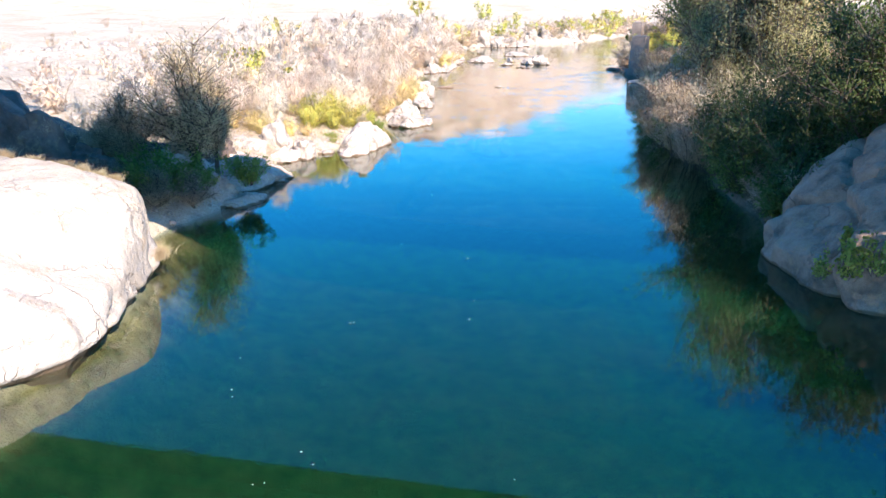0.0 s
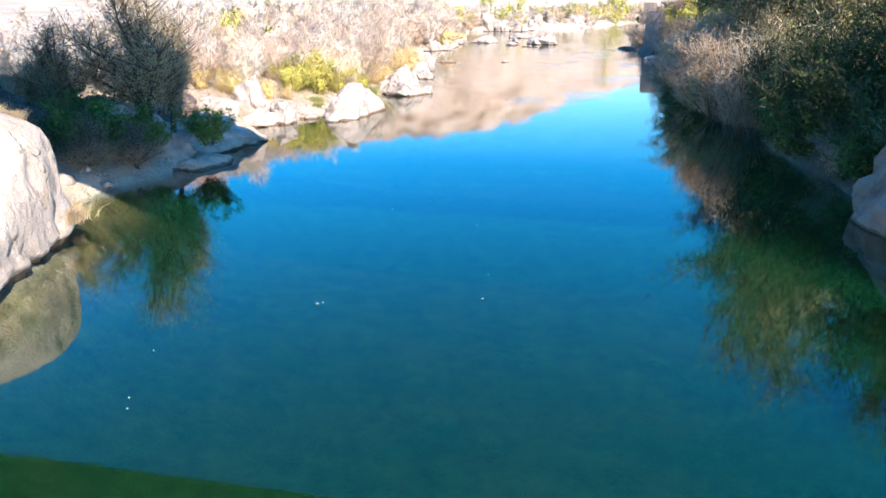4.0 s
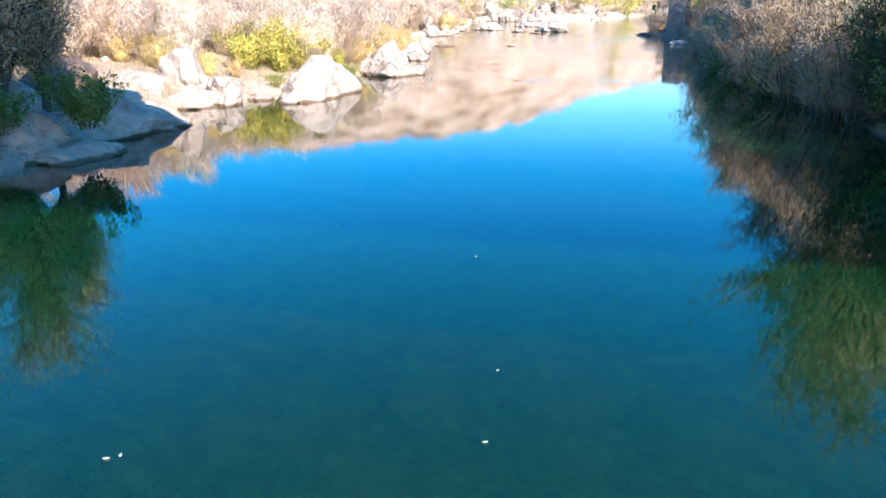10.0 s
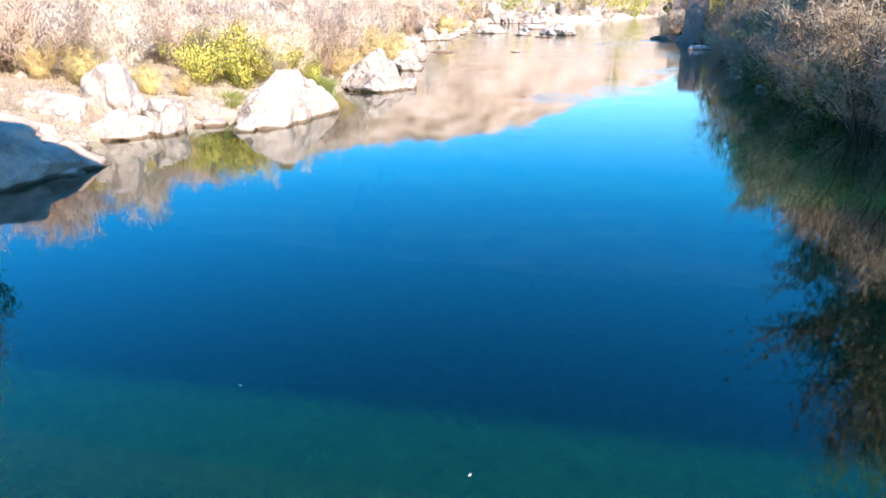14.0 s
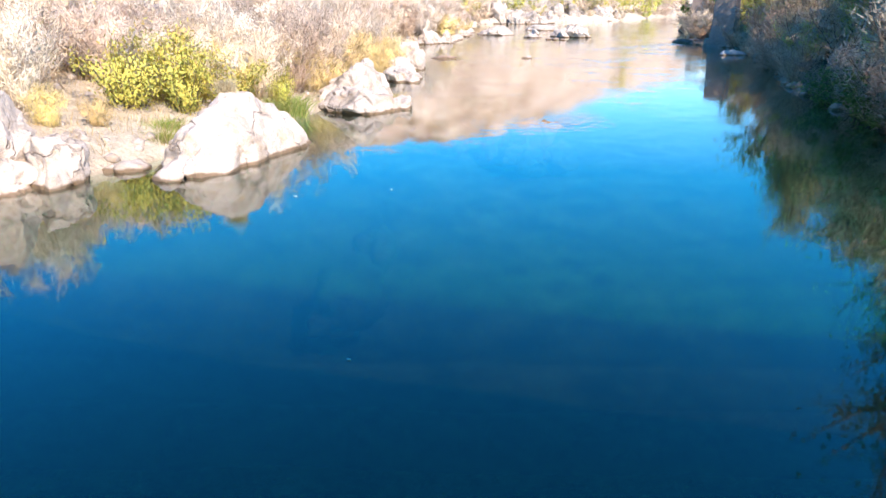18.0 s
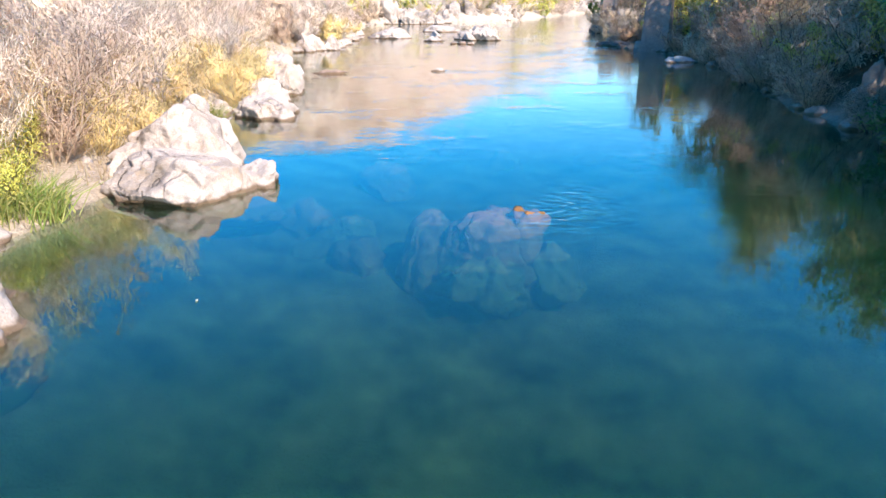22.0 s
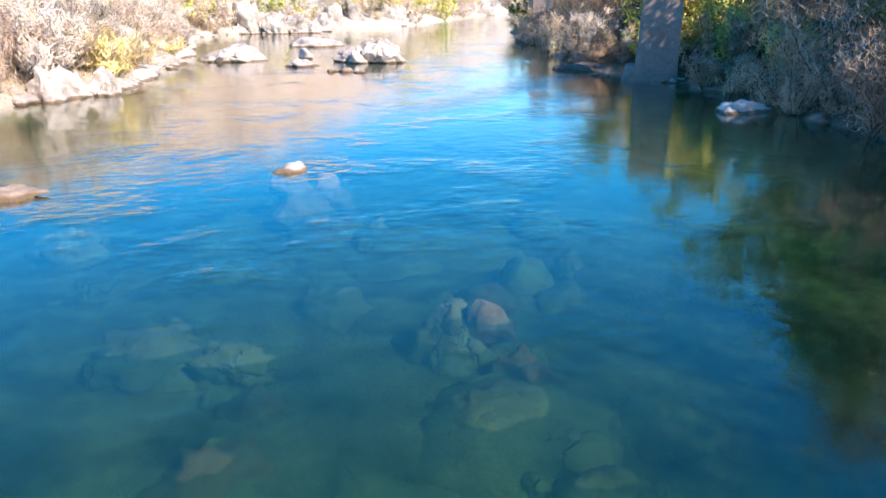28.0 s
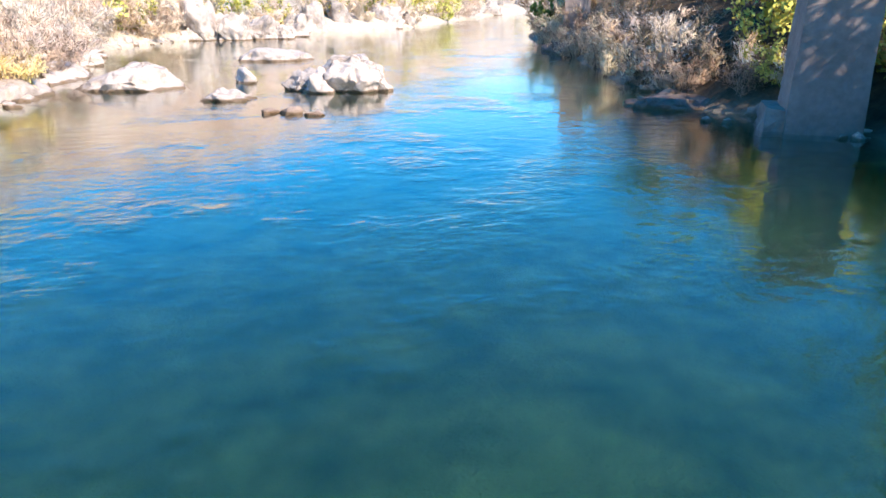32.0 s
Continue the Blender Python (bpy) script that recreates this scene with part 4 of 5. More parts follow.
KINDS = {
    # kind: height, radius, stems, side branches, leaves, leaf length, width, jitter, leaf material, wood, trunk, names
    "tamarisk": (3.0, 1.7, 17, 12, 6600, 0.24, 0.017, 0.10, M_TAM, M_TWIG, 0, "tamarisk_bush", "feathery dry tan tamarisk bush", "bush"),
    "tamarisk_grey": (3.0, 1.6, 17, 12, 6600, 0.24, 0.017, 0.10, M_TAM_GREY, M_TWIG, 0, "tamarisk_bush", "silvery grey feathery tamarisk bush", "bush"),
    "ochre": (2.0, 1.2, 15, 10, 5200, 0.19, 0.015, 0.08, M_OCHRE, M_TWIG, 0, "ochre_bush", "feathery orange-yellow autumn bush on the bank", "bush"),
    "brush": (3.0, 1.6, 14, 13, 5600, 0.22, 0.017, 0.10, M_BRUSH, M_WOOD, 0, "brown_bush", "tangled brush toned brown for the shaded bank", "bush"),
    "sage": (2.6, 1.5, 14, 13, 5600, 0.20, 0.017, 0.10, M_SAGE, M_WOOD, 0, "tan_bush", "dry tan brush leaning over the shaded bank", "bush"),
    "rust": (2.4, 1.4, 14, 12, 5000, 0.18, 0.012, 0.08, M_RUST, M_TWIG, 0, "dry_bush", "half-bare rusty brown bush on dry ground", "bush"),
    # shade_tree takes the dark willow leaves, so its colour carries the shade
    "shade_tree": (8.6, 4.4, 16, 34, 15000, 0.18, 0.095, 0.25, M_DARK, M_WOOD, 0.3, "tree", "dense green tree toned dark for shade, with dark limbs", "tree"),
    "yellow": (1.7, 1.2, 14, 12, 4200, 0.085, 0.032, 0.09, M_YELLOW, M_WOOD, 0, "yellow_shrub", "leafy yellow autumn shrub on the bank", "shrub"),
    "green": (1.8, 1.3, 12, 10, 3200, 0.115, 0.057, 0.09, M_GREEN, M_WOOD, 0, "green_shrub", "low green leafy shrub near the water", "shrub"),
    "lime": (1.8, 1.3, 12, 10, 3200, 0.115, 0.057, 0.09, M_LIME, M_WOOD, 0, "green_shrub", "bright green leafy shrub on the rock", "shrub"),
    "willow": (5.0, 2.9, 18, 22, 11000, 0.17, 0.055, 0.16, M_DARK, M_WOOD, 0, "willow_bush", "dense dark green willow bush over the water", "bush"),
    "olive": (5.4, 1.8, 15, 40, 13000, 0.13, 0.034, 0.20, M_OLIVE, M_WOOD, 0.18, "small_tree", "thin dark olive small tree in shade", "tree"),
    "tree": (8.6, 4.6, 15, 26, 8500, 0.22, 0.115, 0.25, M_GREEN, M_WOOD, 0.3, "tree", "broad green tree set to shade bank and water, with dark limbs", "tree"),
    "tall_tree": (14.0, 4.8, 20, 40, 15000, 0.24, 0.12, 0.3, M_OLIVE_GREEN, M_WOOD, 0.28, "tall_tree", "tall olive-green tree on the shaded bank", "tree"),
    "olive_bush": (6.5, 2.7, 20, 22, 9000, 0.17, 0.05, 0.18, M_OLIVE_GREEN, M_WOOD, 0, "olive_bush", "tall sunlit olive-green bush on the bank", "bush"),
    "fresh": (1.3, 0.8, 7, 8, 420, 0.13, 0.09, 0.06, M_BRIGHT, M_WOOD, 0, "leafy_sprig", "bright green leafy sprig on the boulder", "plant"),
    "bare": (5.0, 2.0, 7, 14, 500, 0.14, 0.03, 0.12, M_RUST, M_TWIG, 0.25, "bare_tree", "nearly bare small tree far across the field", "tree"),
}
PROTO = {}


def build_plant(kind, seed, far=False):
    h, r, ns, nsub, nl, ll, lw, jit, lm, wm, trunk, nm, label, cat = KINDS[kind]
    if far == 2:
        nl, ll, lw, nsub, ns = int(nl * 0.13), ll * 1.7, lw * 2.9, max(2, nsub // 4), max(5, ns // 2)
    elif far:
        nl, ll, lw, nsub, ns = int(nl * (0.24 if trunk else 0.3)), ll * 1.45, lw * 2.0, nsub // 3, ns * 2 // 3
    rnd, rng = random.Random(seed), np.random.default_rng(seed)
    stems, twigs = skeleton_of(rnd, h, r, ns, nsub, 0.5, trunk)
    root = new(nm)
    tagged(root, label, cat, nm.replace("_", " ") + " growth")
    if trunk:
        v, f = tubes(stems[:1], 8)
        part_mesh("trunk", mesh_of("trunk", v, f, wm, True), root)
        stems = stems[1:]
    v, f = tubes(stems, 3)
    v2, f2 = tubes([(t[0], t[2]) for t in twigs], 3)
    o = len(v)
    part_mesh("stem", mesh_of("stem", v + v2, f + [tuple(i + o for i in q) for q in f2], wm, True), root)
    pts, dirs = [], []
    segs = [(a[0], b[0]) for t in twigs for a, b in zip(t, t[1:])] * 2 + [(a[0], b[0]) for s in stems for a, b in zip(s[2:], s[3:])]
    for _ in range(nl):
        a, b = segs[rnd.randrange(len(segs))]
        if kind in ("brush", "sage") and a.z < 0.08 * h:
            continue
        pts.append(a.lerp(b, rnd.random()))
        dirs.append((b - a).normalized() + Vector((0, 0, 0.25)))
    v, f = leaves(np.array(pts), np.array(dirs), ll, lw, jit, rng, kind in ("tamarisk", "tamarisk_grey", "ochre", "sage", "rust", "brush", "olive", "bare"))
    va = np.array(v)
    away = (va - [0, 0, 0.3 * h]) / [r, r, 0.62 * h] + rng.normal(0, 0.12, (len(v), 3)) + [0, 0, 0.25]
    away /= np.linalg.norm(away, axis=1)[:, None]
    fa = np.array(f)
    facing = np.cross(va[fa[:, 1]] - va[fa[:, 0]], va[fa[:, 2]] - va[fa[:, 0]])
    inward = (facing * away[fa[:, 0]]).sum(1) < 0
    fa[inward] = fa[inward][:, ::-1]
    me = mesh_of("crown", v, fa.tolist(), lm, True)
    # leaf faces turn outwards from the middle of the crown
    me.normals_split_custom_set_from_vertices(away.tolist())
    part_mesh("crown", me, root)
    return root


def plant(kind, x, y, h, variant=0, z=None, wide=1.0):
    far = y > 76 or x < float(lerp_line(y, LEFT)) - (7.0 if y < 56 else 4.5) or x > float(lerp_line(y, RIGHT)) + 8
    if y > 112 or x < float(lerp_line(y, LEFT)) - 10 or x > float(lerp_line(y, RIGHT)) + 14:
        far = 2
    key = (kind, variant % 4 if kind not in ("tree", "shade_tree", "tall_tree", "willow", "olive", "olive_bush") else variant % 2, far)
    s = h / KINDS[kind][0]
    rnd = random.Random(int(x * 131 + y * 977))
    m = Matrix.LocRotScale((x, y, ground_height(x, y) - 0.05 if z is None else z), Euler((rnd.gauss(0, 0.05), rnd.gauss(0, 0.05), rnd.uniform(0, 6.28))), (s * wide, s * wide, s))
    if key not in PROTO:
        PROTO[key] = build_plant(kind, 300 + 17 * key[1] + 101 * list(KINDS).index(kind), far)
        PROTO[key].matrix_basis = m
        return PROTO[key]
    src = PROTO[key]
    ob = copy_thing(src, Matrix.Identity(4))
    ob.matrix_basis = m
    return ob


# small tree and shrubs on the slab
plant("olive", -10.7, 30.4, 6.0, 0, 0.9, 1.1)
plant("olive", -13.0, 29.6, 4.0, 1, 1.2, 1.0)
plant("olive", -10.0, 31.4, 4.6, 1, 0.9, 0.8)
plant("olive", -14.4, 30.6, 2.7, 1, 1.6, 1.2)
plant("olive", -12.8, 29.2, 2.4, 0, 0.8, 1.2)
plant("rust", -11.6, 31.6, 4.0, 0, 0.9, 0.8)
plant("rust", -14.8, 30.0, 3.1, 2, 1.4, 0.8)
plant("lime", -11.3, 28.0, 2.3, 0, 0.5, 1.15)
plant("olive", -11.0, 26.9, 2.2, 1, 0.1, 1.5)
plant("olive", -9.8, 27.5, 1.7, 0, 0.2, 1.5)
plant("olive", -12.6, 26.2, 2.4, 0, 0.2, 1.3)
plant("lime", -8.3, 30.0, 1.6, 1, 0.7)
plant("lime", -10.4, 28.6, 1.6, 2, 0.3)
plant("lime", -9.9, 29.0, 1.3, 3, 0.6)
plant("green", -12.2, 27.4, 1.6, 2, 0.3, 1.2)
plant("green", -13.4, 26.6, 1.4, 1, 0.3, 1.2)
# yellow and green shrubs of the open bank
for i, (x, y, h) in enumerate(((-7.9, 43.4, 2.1), (-6.7, 43.9, 2.0), (-7.3, 44.6, 2.3), (-12.2, 47.6, 3.5), (-5.8, 45.2, 1.9), (-4.6, 46.6, 1.0), (-5.1, 48.3, 1.2), (-24, 108, 3.2), (-22.4, 109, 2.9), (-5, 172, 4.5), (9.2, 170, 4.5), (13.7, 143, 3.0), (12.2, 126.5, 2.4), (61, 287, 7), (36.5, 160, 4.0), (33, 150, 3.0), (-15.6, 55.8, 3.6), (0.5, 91, 1.1), (-0.4, 90.2, 1.3), (0.1, 124, 3.0), (16.5, 135, 2.8), (27, 143, 3.0), (-2.0, 99, 2.6), (-1.0, 101, 2.4), (40, 178, 4.0), (52, 243, 6))):
    plant("yellow", x, y, h, i)
for i, (x, y, h) in enumerate(((-12.4, 40.5, 1.5), (-11.6, 39.8, 1.3), (-9.9, 39.4, 1.3), (-10.6, 40.2, 1.4), (-8.6, 40.4, 1.1), (-7.8, 41.2, 0.9), (-7.0, 45.6, 2.0), (-5.9, 46.4, 2.0), (-4.5, 53.3, 1.9), (-4.0, 55.0, 2.2), (-3.4, 54.4, 1.7), (-2.6, 58.4, 1.7), (-4.5, 57.5, 2.0), (-2.5, 61.8, 1.9), (-2.4, 60.2, 1.8), (-3.4, 59.6, 2.0), (-4.3, 50.2, 1.7), (-5.6, 49.6, 1.9), (-3.2, 66.0, 1.8), (-3.8, 52.0, 1.6), (-14.0, 45.0, 2.0))):
    plant("ochre", x, y, h, i)
for i, (x, y, h) in enumerate(((-0.6, 92, 2.0), (0.3, 118, 2.2), (-9, 58, 1.8), (-3.2, 103, 2.4))):
    plant("green", x, y, h, i)
# tamarisk thicket on the open bank
for i, (x, y, h) in enumerate(((-10.6, 43.2, 3.1), (-12.2, 41.2, 3.0), (-9.4, 45.6, 3.0), (-8.0, 46.8, 2.8), (-10.8, 47.2, 3.2), (-6.8, 50.4, 2.8), (-8.4, 51.6, 3.0), (-6.0, 53.0, 2.6), (-13.4, 39.4, 2.8), (-14.8, 38.2, 2.6), (-6.2, 48.4, 2.2), (-5.2, 55.6, 2.6), (-4.6, 61.0, 2.8), (-4.4, 64.0, 2.6), (-4.8, 67.5, 2.8), (-5.2, 71.0, 2.6), (-4.8, 75.0, 2.6), (-4.4, 79.0, 2.6), (-3.0, 84.5, 2.6), (-12.8, 44.5, 3.2), (-15, 42, 3.0), (-17, 40, 2.8))):
    plant(("tamarisk", "tamarisk_grey", "tamarisk", "rust")[i % 4], x, y, h, i, wide=1.15)
rnd = random.Random(77)
for i in range(190):
    y = rnd.uniform(38, 122)
    d = 1.5 + 15 * rnd.random() ** 1.6
    x = float(lerp_line(y, LEFT)) - d
    if y < 44 and d < 3.4:
        continue
    plant(rnd.choice(("tamarisk", "tamarisk", "tamarisk_grey", "tamarisk_grey", "rust")), x, y, rnd.uniform(2.3, 3.7) * (0.75 if d < 3 else 1.0) * (1.0 if y < 66 else 1.2), rnd.randrange(4), wide=rnd.uniform(0.95, 1.25))
for i in range(70):
    y = rnd.uniform(36, 170)
    x = float(lerp_line(y, LEFT)) - rnd.uniform(14, 55)
    plant(rnd.choice(("rust", "tamarisk", "tamarisk_grey")), x, y, rnd.uniform(0.7, 1.9), rnd.randrange(4))
for i in range(34):
    y = 66 + i * 1.65
    x = float(lerp_line(y, LEFT)) - rnd.uniform(0.5, 2.4)
    plant(rnd.choice(("tamarisk", "tamarisk_grey", "rust", "tamarisk")), x, y, rnd.uniform(1.5, 3.2), rnd.randrange(4), wide=1.2)
for i in range(44):
    y = rnd.uniform(113, 165)
    x = float(lerp_line(y, LEFT)) - rnd.uniform(1.5, 9)
    plant(rnd.choice(("tamarisk", "tamarisk_grey", "rust", "tamarisk")), x, y, rnd.uniform(1.6, 3.0), rnd.randrange(4), wide=1.3)
for i in range(95):
    y = rnd.uniform(112, 178)
    x = float(lerp_line(y, LEFT)) - rnd.uniform(0.2, 5.5) * (1.6 if y > 120 else 1)
    plant(rnd.choice(("tamarisk", "rust", "yellow", "tamarisk", "rust")), x, y, rnd.uniform(1.4, 2.8), rnd.randrange(4), wide=1.4)
for i in range(44):
    y = rnd.uniform(84, 113)
    x = float(lerp_line(y, LEFT)) - rnd.uniform(-0.1, 2.4)
    plant(rnd.choice(("tamarisk", "tamarisk_grey", "tamarisk", "tamarisk", "ochre", "rust")), x, y, rnd.uniform(1.0, 2.2), rnd.randrange(4), wide=1.4)
plant("tamarisk_grey", -1.9, 84.0, 2.9, 1, wide=1.3)
plant("yellow", 0.1, 85.6, 1.0, 2)
for i in range(26):
    y = rnd.uniform(124, 215)
    x = float(lerp_line(y, LEFT)) - rnd.uniform(2, 14)
    plant(rnd.choice(("tamarisk", "tamarisk_grey", "yellow")), x, y, rnd.uniform(2.2, 4.0), rnd.randrange(4), wide=1.2)
for x, y, h in ((-37, 147, 7), (-86, 272, 12), (-80, 262, 9), (-45, 300, 8)):
    plant("bare", x, y, h)
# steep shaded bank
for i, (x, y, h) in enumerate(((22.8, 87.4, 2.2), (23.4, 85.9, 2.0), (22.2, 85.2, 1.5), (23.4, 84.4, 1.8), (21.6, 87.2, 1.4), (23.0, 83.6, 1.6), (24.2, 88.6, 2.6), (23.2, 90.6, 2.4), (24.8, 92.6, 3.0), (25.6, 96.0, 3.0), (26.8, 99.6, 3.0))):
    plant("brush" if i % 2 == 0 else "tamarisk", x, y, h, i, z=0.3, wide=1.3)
for i, (x, y, h) in enumerate(((18.8, 44.6, 14.5), (23.0, 47.6, 13.0), (23.6, 50.4, 9.5), (25.4, 72.0, 10.0), (26.0, 65.0, 9.0))):
    plant("tall_tree", x, y, h, i)
for i, (x, y, h) in enumerate(((15.6, 40.4, 4.4), (17.2, 44.0, 7.6), (15.2, 37.4, 4.0), (18.8, 47.4, 7.0), (18.6, 40.0, 6.8))):
    plant("olive_bush", x, y, h, i)
plant("shade_tree", 17.6, 28.4, 8.8, 0, wide=0.85)
plant("shade_tree", 21.0, 22.8, 10.0, 1, wide=0.8)
plant("shade_tree", 15.6, 27.0, 6.6, 1, wide=1.0)
# trees at y 6.2 and 11 (unseen) and 75 are added to cast shade
for i, (x, y, h) in enumerate(((22.0, 57.0, 7.0), (26.5, 56.5, 8.6), (28.6, 63.5, 8.4), (26.2, 75.0, 9.2), (14.8, 6.2, 9.5), (17.0, 11.0, 10.5), (31.0, 84.0, 8.5), (34.0, 95.0, 8.5), (36, 110, 9))):
    plant("tree", x, y, h, i, wide=1.1)
for i, (x, y, h) in enumerate(((13.8, 30.4, 4.6), (13.9, 33.4, 5.0), (14.4, 27.4, 4.4))):
    plant("willow", x, y, h, i, z=0.1, wide=1.15)
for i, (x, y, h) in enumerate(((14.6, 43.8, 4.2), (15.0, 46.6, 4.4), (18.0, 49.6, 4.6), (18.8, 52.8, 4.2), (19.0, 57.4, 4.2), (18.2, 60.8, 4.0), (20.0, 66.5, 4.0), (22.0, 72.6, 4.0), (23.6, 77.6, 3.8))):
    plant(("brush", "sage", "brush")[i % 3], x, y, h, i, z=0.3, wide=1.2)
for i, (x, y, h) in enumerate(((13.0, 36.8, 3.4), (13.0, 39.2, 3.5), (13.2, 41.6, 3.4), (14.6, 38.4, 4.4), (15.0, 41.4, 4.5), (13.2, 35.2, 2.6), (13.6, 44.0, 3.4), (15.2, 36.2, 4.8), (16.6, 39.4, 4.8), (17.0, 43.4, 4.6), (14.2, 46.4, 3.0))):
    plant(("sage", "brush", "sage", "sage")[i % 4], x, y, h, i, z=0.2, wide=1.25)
for i, (x, y, h) in enumerate(((-4.9, 49.2, 2.8), (-5.4, 47.2, 2.5), (-4.4, 52.4, 3.0), (-5.2, 51.2, 3.0))):
    plant("tamarisk" if i % 3 else "rust", x, y, h, i, wide=1.1)
for i in range(16):
    y = 42 + i * 1.05
    if 53.6 < y < 56.2:
        continue
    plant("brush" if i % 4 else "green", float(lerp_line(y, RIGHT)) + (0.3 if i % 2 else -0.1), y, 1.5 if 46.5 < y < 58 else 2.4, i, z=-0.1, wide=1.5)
plant("tree", 26.0, 52.0, 8.0, 0)
for i in range(13):
    y = 36.4 + i * 0.95
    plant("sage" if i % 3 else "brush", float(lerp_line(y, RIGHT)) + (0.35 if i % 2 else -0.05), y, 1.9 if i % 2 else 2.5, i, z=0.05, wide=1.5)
for i, (x, y, h) in enumerate(((14.8, 32.0, 4.6), (16.4, 28.6, 5.4), (20.4, 47.0, 4.6), (21.5, 56.0, 4.6), (20.0, 41.5, 4.6), (24.5, 66.0, 5.0), (27.5, 77.0, 5.0))):
    plant("willow", x, y, h, i)
for i, (x, y, h) in enumerate(((14.9, 44.3, 1.7), (16.2, 51.0, 2.0), (19.0, 57.6, 2.6), (20.6, 59.5, 3.0), (24.0, 71.5, 3.4), (25.2, 73.0, 3.0), (24.0, 80.0, 2.4), (27.2, 88.5, 3.2), (28.6, 89.8, 3.0), (26.0, 84.5, 2.6), (24.4, 82.4, 1.8), (24.0, 86.9, 2.6), (22.6, 84.6, 1.5), (23.6, 83.4, 2.0), (24.6, 80.6, 2.6), (23.0, 79.2, 1.8), (25.2, 86.2, 2.8), (22.6, 75.6, 2.0), (19.4, 63.6, 2.2), (17.4, 58.6, 1.8))):
    plant("yellow", x, y, h, i)
for i, (x, y, h) in enumerate(((15.0, 43.0, 1.5), (22.0, 64.5, 2.6), (23.5, 78.0, 2.2), (21.0, 68.0, 1.6), (24.6, 82.2, 2.0), (30, 115, 3))):
    plant("green", x, y, h, i)
for i in range(56):
    y = rnd.uniform(41, 128)
    d = 0.5 + 11 * rnd.random() ** 1.5
    x = float(lerp_line(y, RIGHT)) + d
    if abs(y - 82) < 3.2 and d < 1.8 or 47 < y < 57.5 and d < 2.4:
        continue
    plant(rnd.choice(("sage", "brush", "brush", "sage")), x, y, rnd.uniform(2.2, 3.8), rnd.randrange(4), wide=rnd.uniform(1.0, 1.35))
for i in range(46):
    y = 40.5 + i * 1.62 + rnd.uniform(-0.6, 0.6)
    x = float(lerp_line(y, RIGHT)) + rnd.uniform(-0.3, 0.7)
    if 79 < y < 88 or 47.5 < y < 57.5:
        continue
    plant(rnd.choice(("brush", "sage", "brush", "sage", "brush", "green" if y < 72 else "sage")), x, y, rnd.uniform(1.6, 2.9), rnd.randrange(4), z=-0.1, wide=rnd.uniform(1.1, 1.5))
for i in range(16):
    y = 26 + i * 1.1
    plant(rnd.choice(("green", "willow", "sage")), float(lerp_line(y, RIGHT)) + rnd.uniform(0.2, 1.4), y, rnd.uniform(1.4, 2.8), rnd.randrange(4), z=0.1, wide=1.3)
plant("fresh", 11.3, 18.6, 1.4, 0, 1.2)
plant("fresh", 11.7, 18.0, 1.2, 1, 1.5)
plant("fresh", 10.9, 19.2, 0.8, 2, 0.9)


def dead_branch(x, y, z, length, azimuth, seed, label):
    """A bare bleached limb with forks, drooping towards the water."""
    r_ = random.Random(seed)
    root = new("dead_branch")
    root.matrix_world = pose(x, y, z, 0, 0, azimuth)
    tagged(root, label, "branch", "dead branches")

    def limb(p, d, ln, rad, depth):
        pts = []
        for k in range(6):
            pts.append((p.copy(), rad * (1 - 0.15 * k)))
            d = (d + Vector((r_.gauss(0, 0.16), r_.gauss(0, 0.16), r_.gauss(-0.05, 0.12)))).normalized()
            p = p + d * (ln / 5)
        out = [pts]
        if depth:
            for q, w in pts[1:]:
                out += limb(q.copy(), (d + Vector((r_.gauss(0, 0.7), r_.gauss(0, 0.7), r_.gauss(0.1, 0.4)))).normalized(), ln * 0.45, w * 0.55, depth - 1)
        return out
    paths = limb(Vector((0, 0, 0)), Vector((1, 0, 0.35)).normalized(), length, 0.03 + 0.012 * length, 2)
    v, f = tubes(paths[:1], 7)
    part_mesh("limb", mesh_of("limb", v, f, M_TWIG, True), root)
    v, f = tubes(paths[1:], 4)
    part_mesh("twigs", mesh_of("twigs", v, f, M_TWIG, True), root)
    return root


for i, (x, y, z, ln, az) in enumerate(((19.6, 66.6, 0.9, 1.9, 200), (19.0, 64.4, 1.1, 1.6, 215), (18.2, 60.6, 0.8, 1.5, 190), (16.0, 47.0, 1.0, 1.5, 205), (20.6, 69.4, 0.8, 1.5, 190), (17.4, 58.6, 0.6, 1.2, 220))):
    dead_branch(x, y, z, ln, az, 50 + i, "bleached bare branch hanging over the water")
dead_branch(2.2, 107.0, 0.25, 2.6, 150, 70, "grey driftwood limb lying on the shore")


# ---- grasses, gravel, floating leaves ----
def tuft_mesh(seed, h, r, n, material):
    rng = np.random.default_rng(seed)
    base = rng.normal(0, r * 0.4, (n, 3)); base[:, 2] = -0.05
    lean = rng.normal(0, 0.32, (n, 3)); lean[:, 2] = 1.0
    ln = h * rng.uniform(0.5, 1.0, n)
    side = np.cross(lean, rng.normal(0, 1, (n, 3)))
    side /= np.linalg.norm(side, axis=1)[:, None]
    w = 0.012
    mid = base + lean * ln[:, None] * 0.55
    tip = base + lean * ln[:, None] + lean * [1, 1, 0] * ln[:, None] * 0.5 - np.array([0, 0, 0.12]) * ln[:, None]
    v = np.stack([base - side * w, base + side * w, mid + side * w * 0.8, mid - side * w * 0.8, tip], 1).reshape(-1, 3)
    f = []
    for i in range(n):
        o = i * 5
        f += [(o, o + 1, o + 2, o + 3), (o + 3, o + 2, o + 4)]
    return mesh_of("grass_tuft", v.tolist(), f, material)


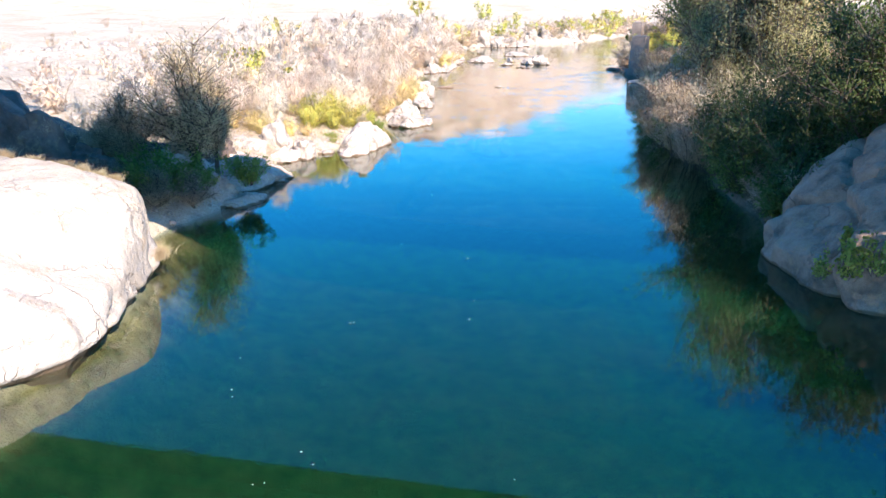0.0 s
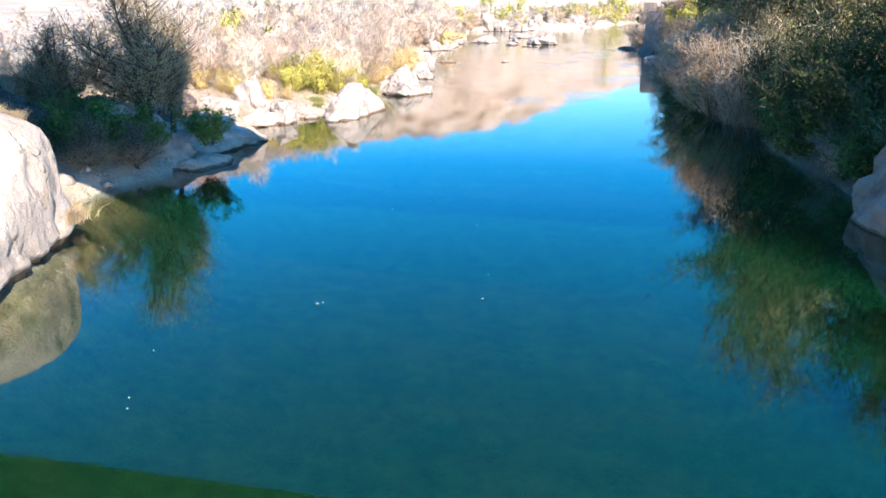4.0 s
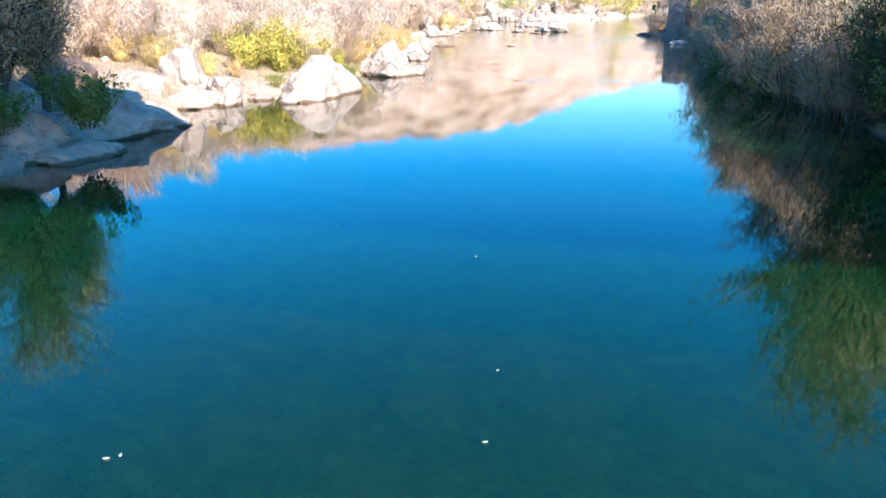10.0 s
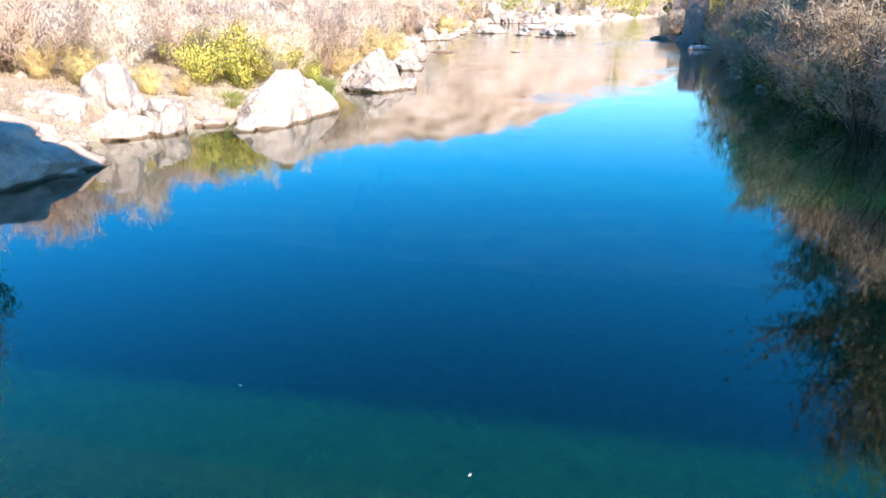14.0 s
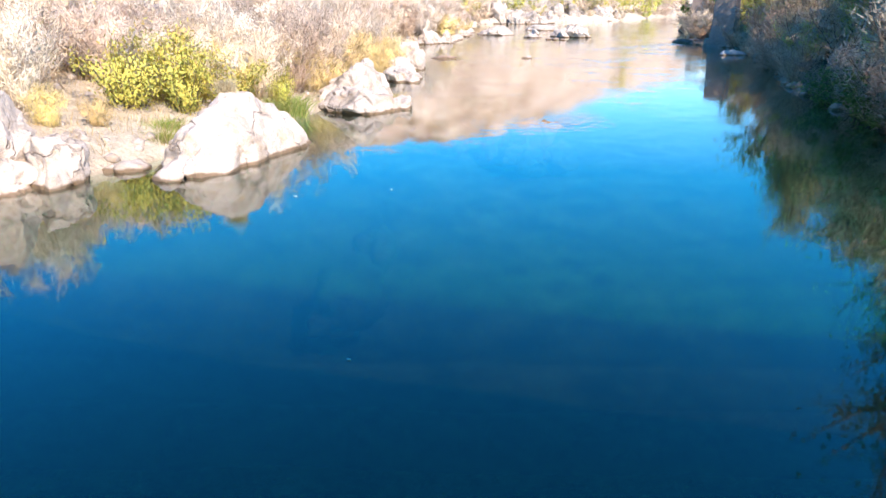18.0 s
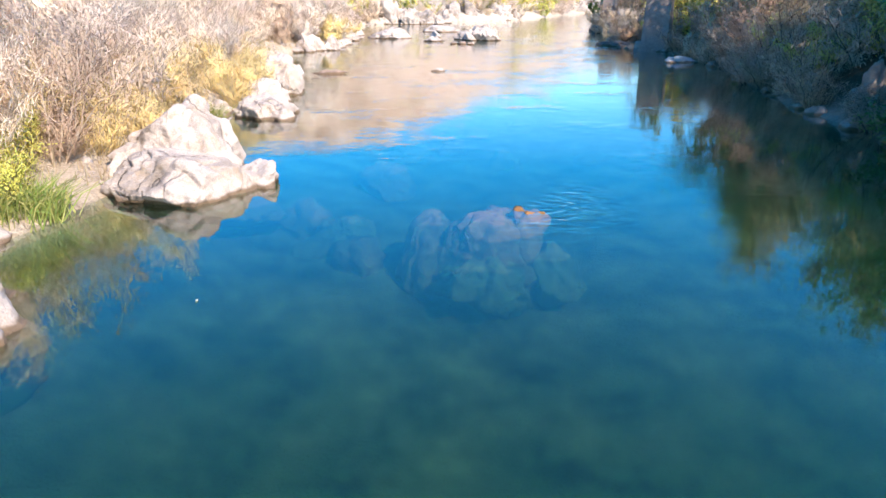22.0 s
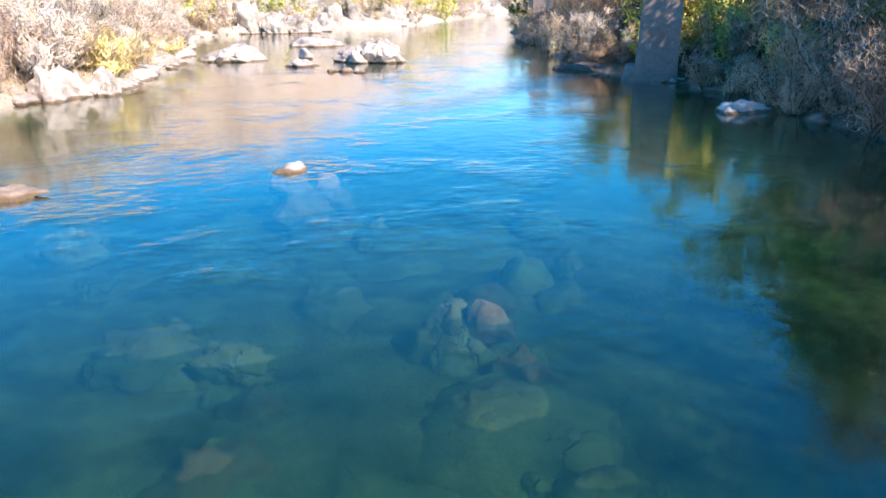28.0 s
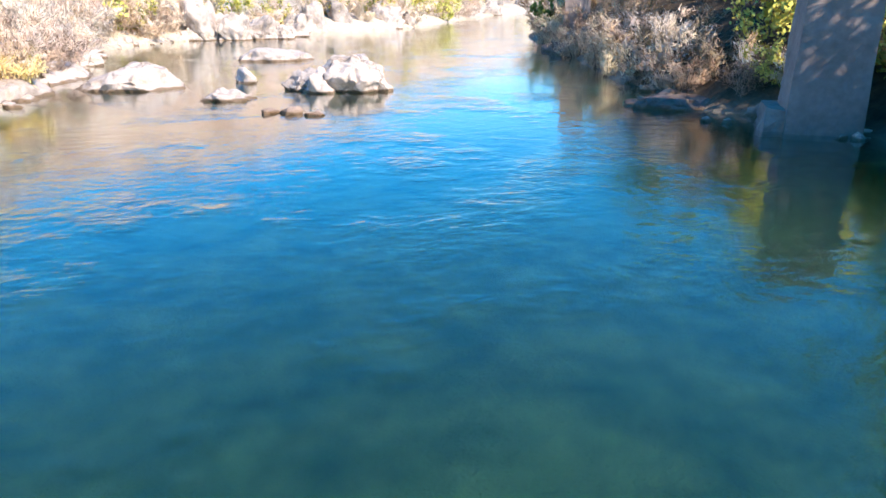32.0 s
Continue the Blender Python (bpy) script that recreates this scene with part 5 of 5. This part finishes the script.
TUFT = [tuft_mesh(k, 0.8, 0.5, 420, m_) for k, m_ in enumerate((M_STRAW, M_STRAW, M_SEDGE))]
SPOTS = [(-8.95, 21.3, 0.5, 0, 0.6), (-9.1, 21.9, 0.4, 1, 0.6), (-9.6, 22.5, 0.3, 0, 0.55), (-11.6, 22.6, 2.85, 0, 0.6), (-12.4, 22.9, 2.9, 1, 0.6), (-13.4, 23.2, 3.0, 0, 0.6), (-14.6, 23.6, 3.1, 1, 0.7), (-10.2, 21.9, 2.8, 1, 0.45), (-10.9, 22.3, 2.8, 0, 0.5), (-8.2, 42.2, 0.1, 2, 0.8), (-7.5, 41.9, 0.05, 2, 0.8), (-6.6, 42.2, 0.2, 2, 0.8), (-6.4, 41.3, 0.1, 2, 0.7), (-4.3, 46.6, 0.05, 2, 1.1), (-4.8, 46.2, 0.05, 2, 1.0), (-5.4, 45.6, 0.1, 2, 1.0), (-3.0, 54.2, 0.1, 2, 1.1), (-3.4, 53.6, 0.1, 2, 1.0), (-4.6, 41.0, 1.5, 0, 0.5), (-5.6, 47.8, 0.4, 0, 1.0)]
for x, y, z, k, s in SPOTS:
    ob = new("grass_tuft", TUFT[k])
    ob.matrix_world = Matrix.LocRotScale((x, y, z), Euler((0, 0, x * 9 + y)), (s, s, s))
    tagged(ob, "fresh green sedge tuft by the water" if k == 2 else "dry straw-coloured grass tuft", "grass", "grass tufts")

rng = np.random.default_rng(5)
vs, fs = [], []
n = 0
while n < 9000:
    y = rng.uniform(26, 120)
    x = float(lerp_line(y, LEFT)) - 0.3 - abs(rng.normal(0, 9))
    z = ground_height(x, y)
    if z < 0.1:
        continue
    for _ in range(4):
        bx, by = x + rng.normal(0, 0.12), y + rng.normal(0, 0.12)
        hh, an = rng.uniform(0.12, 0.4), rng.uniform(0, 6.28)
        lx, ly = rng.normal(0, 0.12), rng.normal(0, 0.12)
        o = len(vs)
        vs += [(bx - 0.014 * math.cos(an), by - 0.014 * math.sin(an), z - 0.04), (bx + 0.014 * math.cos(an), by + 0.014 * math.sin(an), z - 0.04), (bx + lx, by + ly, z + hh)]
        fs.append((o, o + 1, o + 2))
    n += 1
dry = new("dry_grass", mesh_of("dry_grass", vs, fs, M_STRAW))
tagged(dry, "sparse dry straw grass over the open bank", "grass", kind="stuff")

PEB = rock_mesh(900, (1, 1, 0.7), 2.6, 0.45, M_ROCK, 1, 5)
pv = np.array([v.co for v in PEB.vertices])
pf = [tuple(p.vertices) for p in PEB.polygons]
vs, fs = [], []
for i in range(2600):
    y = rng.uniform(24, 122)
    x = float(lerp_line(y, LEFT)) - 0.1 - abs(rng.normal(0, 5.0)) + 0.5
    if i % 3 == 0:
        x = float(lerp_line(y, LEFT)) - rng.uniform(2, 34)
    big = 0.0
    if i > 1900:
        y = rng.uniform(36, 105)
        x = float(lerp_line(y, LEFT)) - rng.uniform(9, 40)
        big = 0.08 + 0.5 * rng.random() ** 2.5
    z = ground_height(x, y)
    if z < -0.3:
        continue
    s = big + 0.06 + 0.16 * rng.random() ** 3 + (0.25 * rng.random() ** 6)
    a = rng.uniform(0, 6.28)
    q = pv * [s, s * 0.8, s]
    q = np.stack([q[:, 0] * math.cos(a) - q[:, 1] * math.sin(a) + x, q[:, 0] * math.sin(a) + q[:, 1] * math.cos(a) + y, q[:, 2] + z], 1)
    o = len(vs)
    vs += q.tolist()
    fs += [tuple(k + o for k in t) for t in pf]
grav = new("gravel", mesh_of("gravel", vs, fs, M_ROCK, True))
tagged(grav, "scattered pale stones on the dry bank", "stones", kind="stuff")


def leaf_mesh(seed):
    rnd = random.Random(seed)
    vs, fs = [(0, 0, 0.006)], []
    for i in range(10):
        a = 2 * math.pi * i / 10
        vs.append((0.045 * math.cos(a) * (1 + 0.2 * rnd.random()), 0.022 * math.sin(a) * (1 + 0.3 * rnd.random()), 0.004 + 0.008 * rnd.random()))
    top = len(vs)
    vs += [(x * 0.97, y * 0.97, z - 0.005) for x, y, z in vs]
    for i in range(10):
        j = i % 10 + 1
        k = (i + 1) % 10 + 1
        fs += [(0, j, k), (top, top + k, top + j), (j, top + j, top + k, k)]
    return mesh_of("floating_leaf", vs, fs, M_PALE_LEAF, True)


FL = [leaf_mesh(k) for k in range(3)]
for i, (x, y, s) in enumerate(((-2.45, 17.7, 1.1), (-2.35, 17.75, 0.9), (0.8, 18.0, 1.0), (-4.9, 15.7, 0.7), (-2.7, 11.9, 0.9), (-4.7, 14.2, 0.9), (-4.6, 13.9, 0.7), (-1.4, 24.2, 0.8), (0.9, 22.8, 0.8), (-0.4, 30.8, 0.8), (-0.5, 37.9, 1.0), (-2.3, 37.3, 1.0), (-1.2, 43.0, 1.1), (-3.4, 10.9, 0.8), (-3.2, 10.95, 0.8), (-2.4, 11.5, 0.7), (1.4, 11.1, 0.7), (1.0, 19.3, 0.7))):
    ob = new("floating_leaf", FL[i % 3])
    ob.matrix_world = Matrix.LocRotScale((x, y, 0.003), Euler((0, 0, i * 1.7)), (s * 0.6, s * 0.6, s))
    tagged(ob, "small bleached leaf floating on the water", "leaf", "floating leaves")
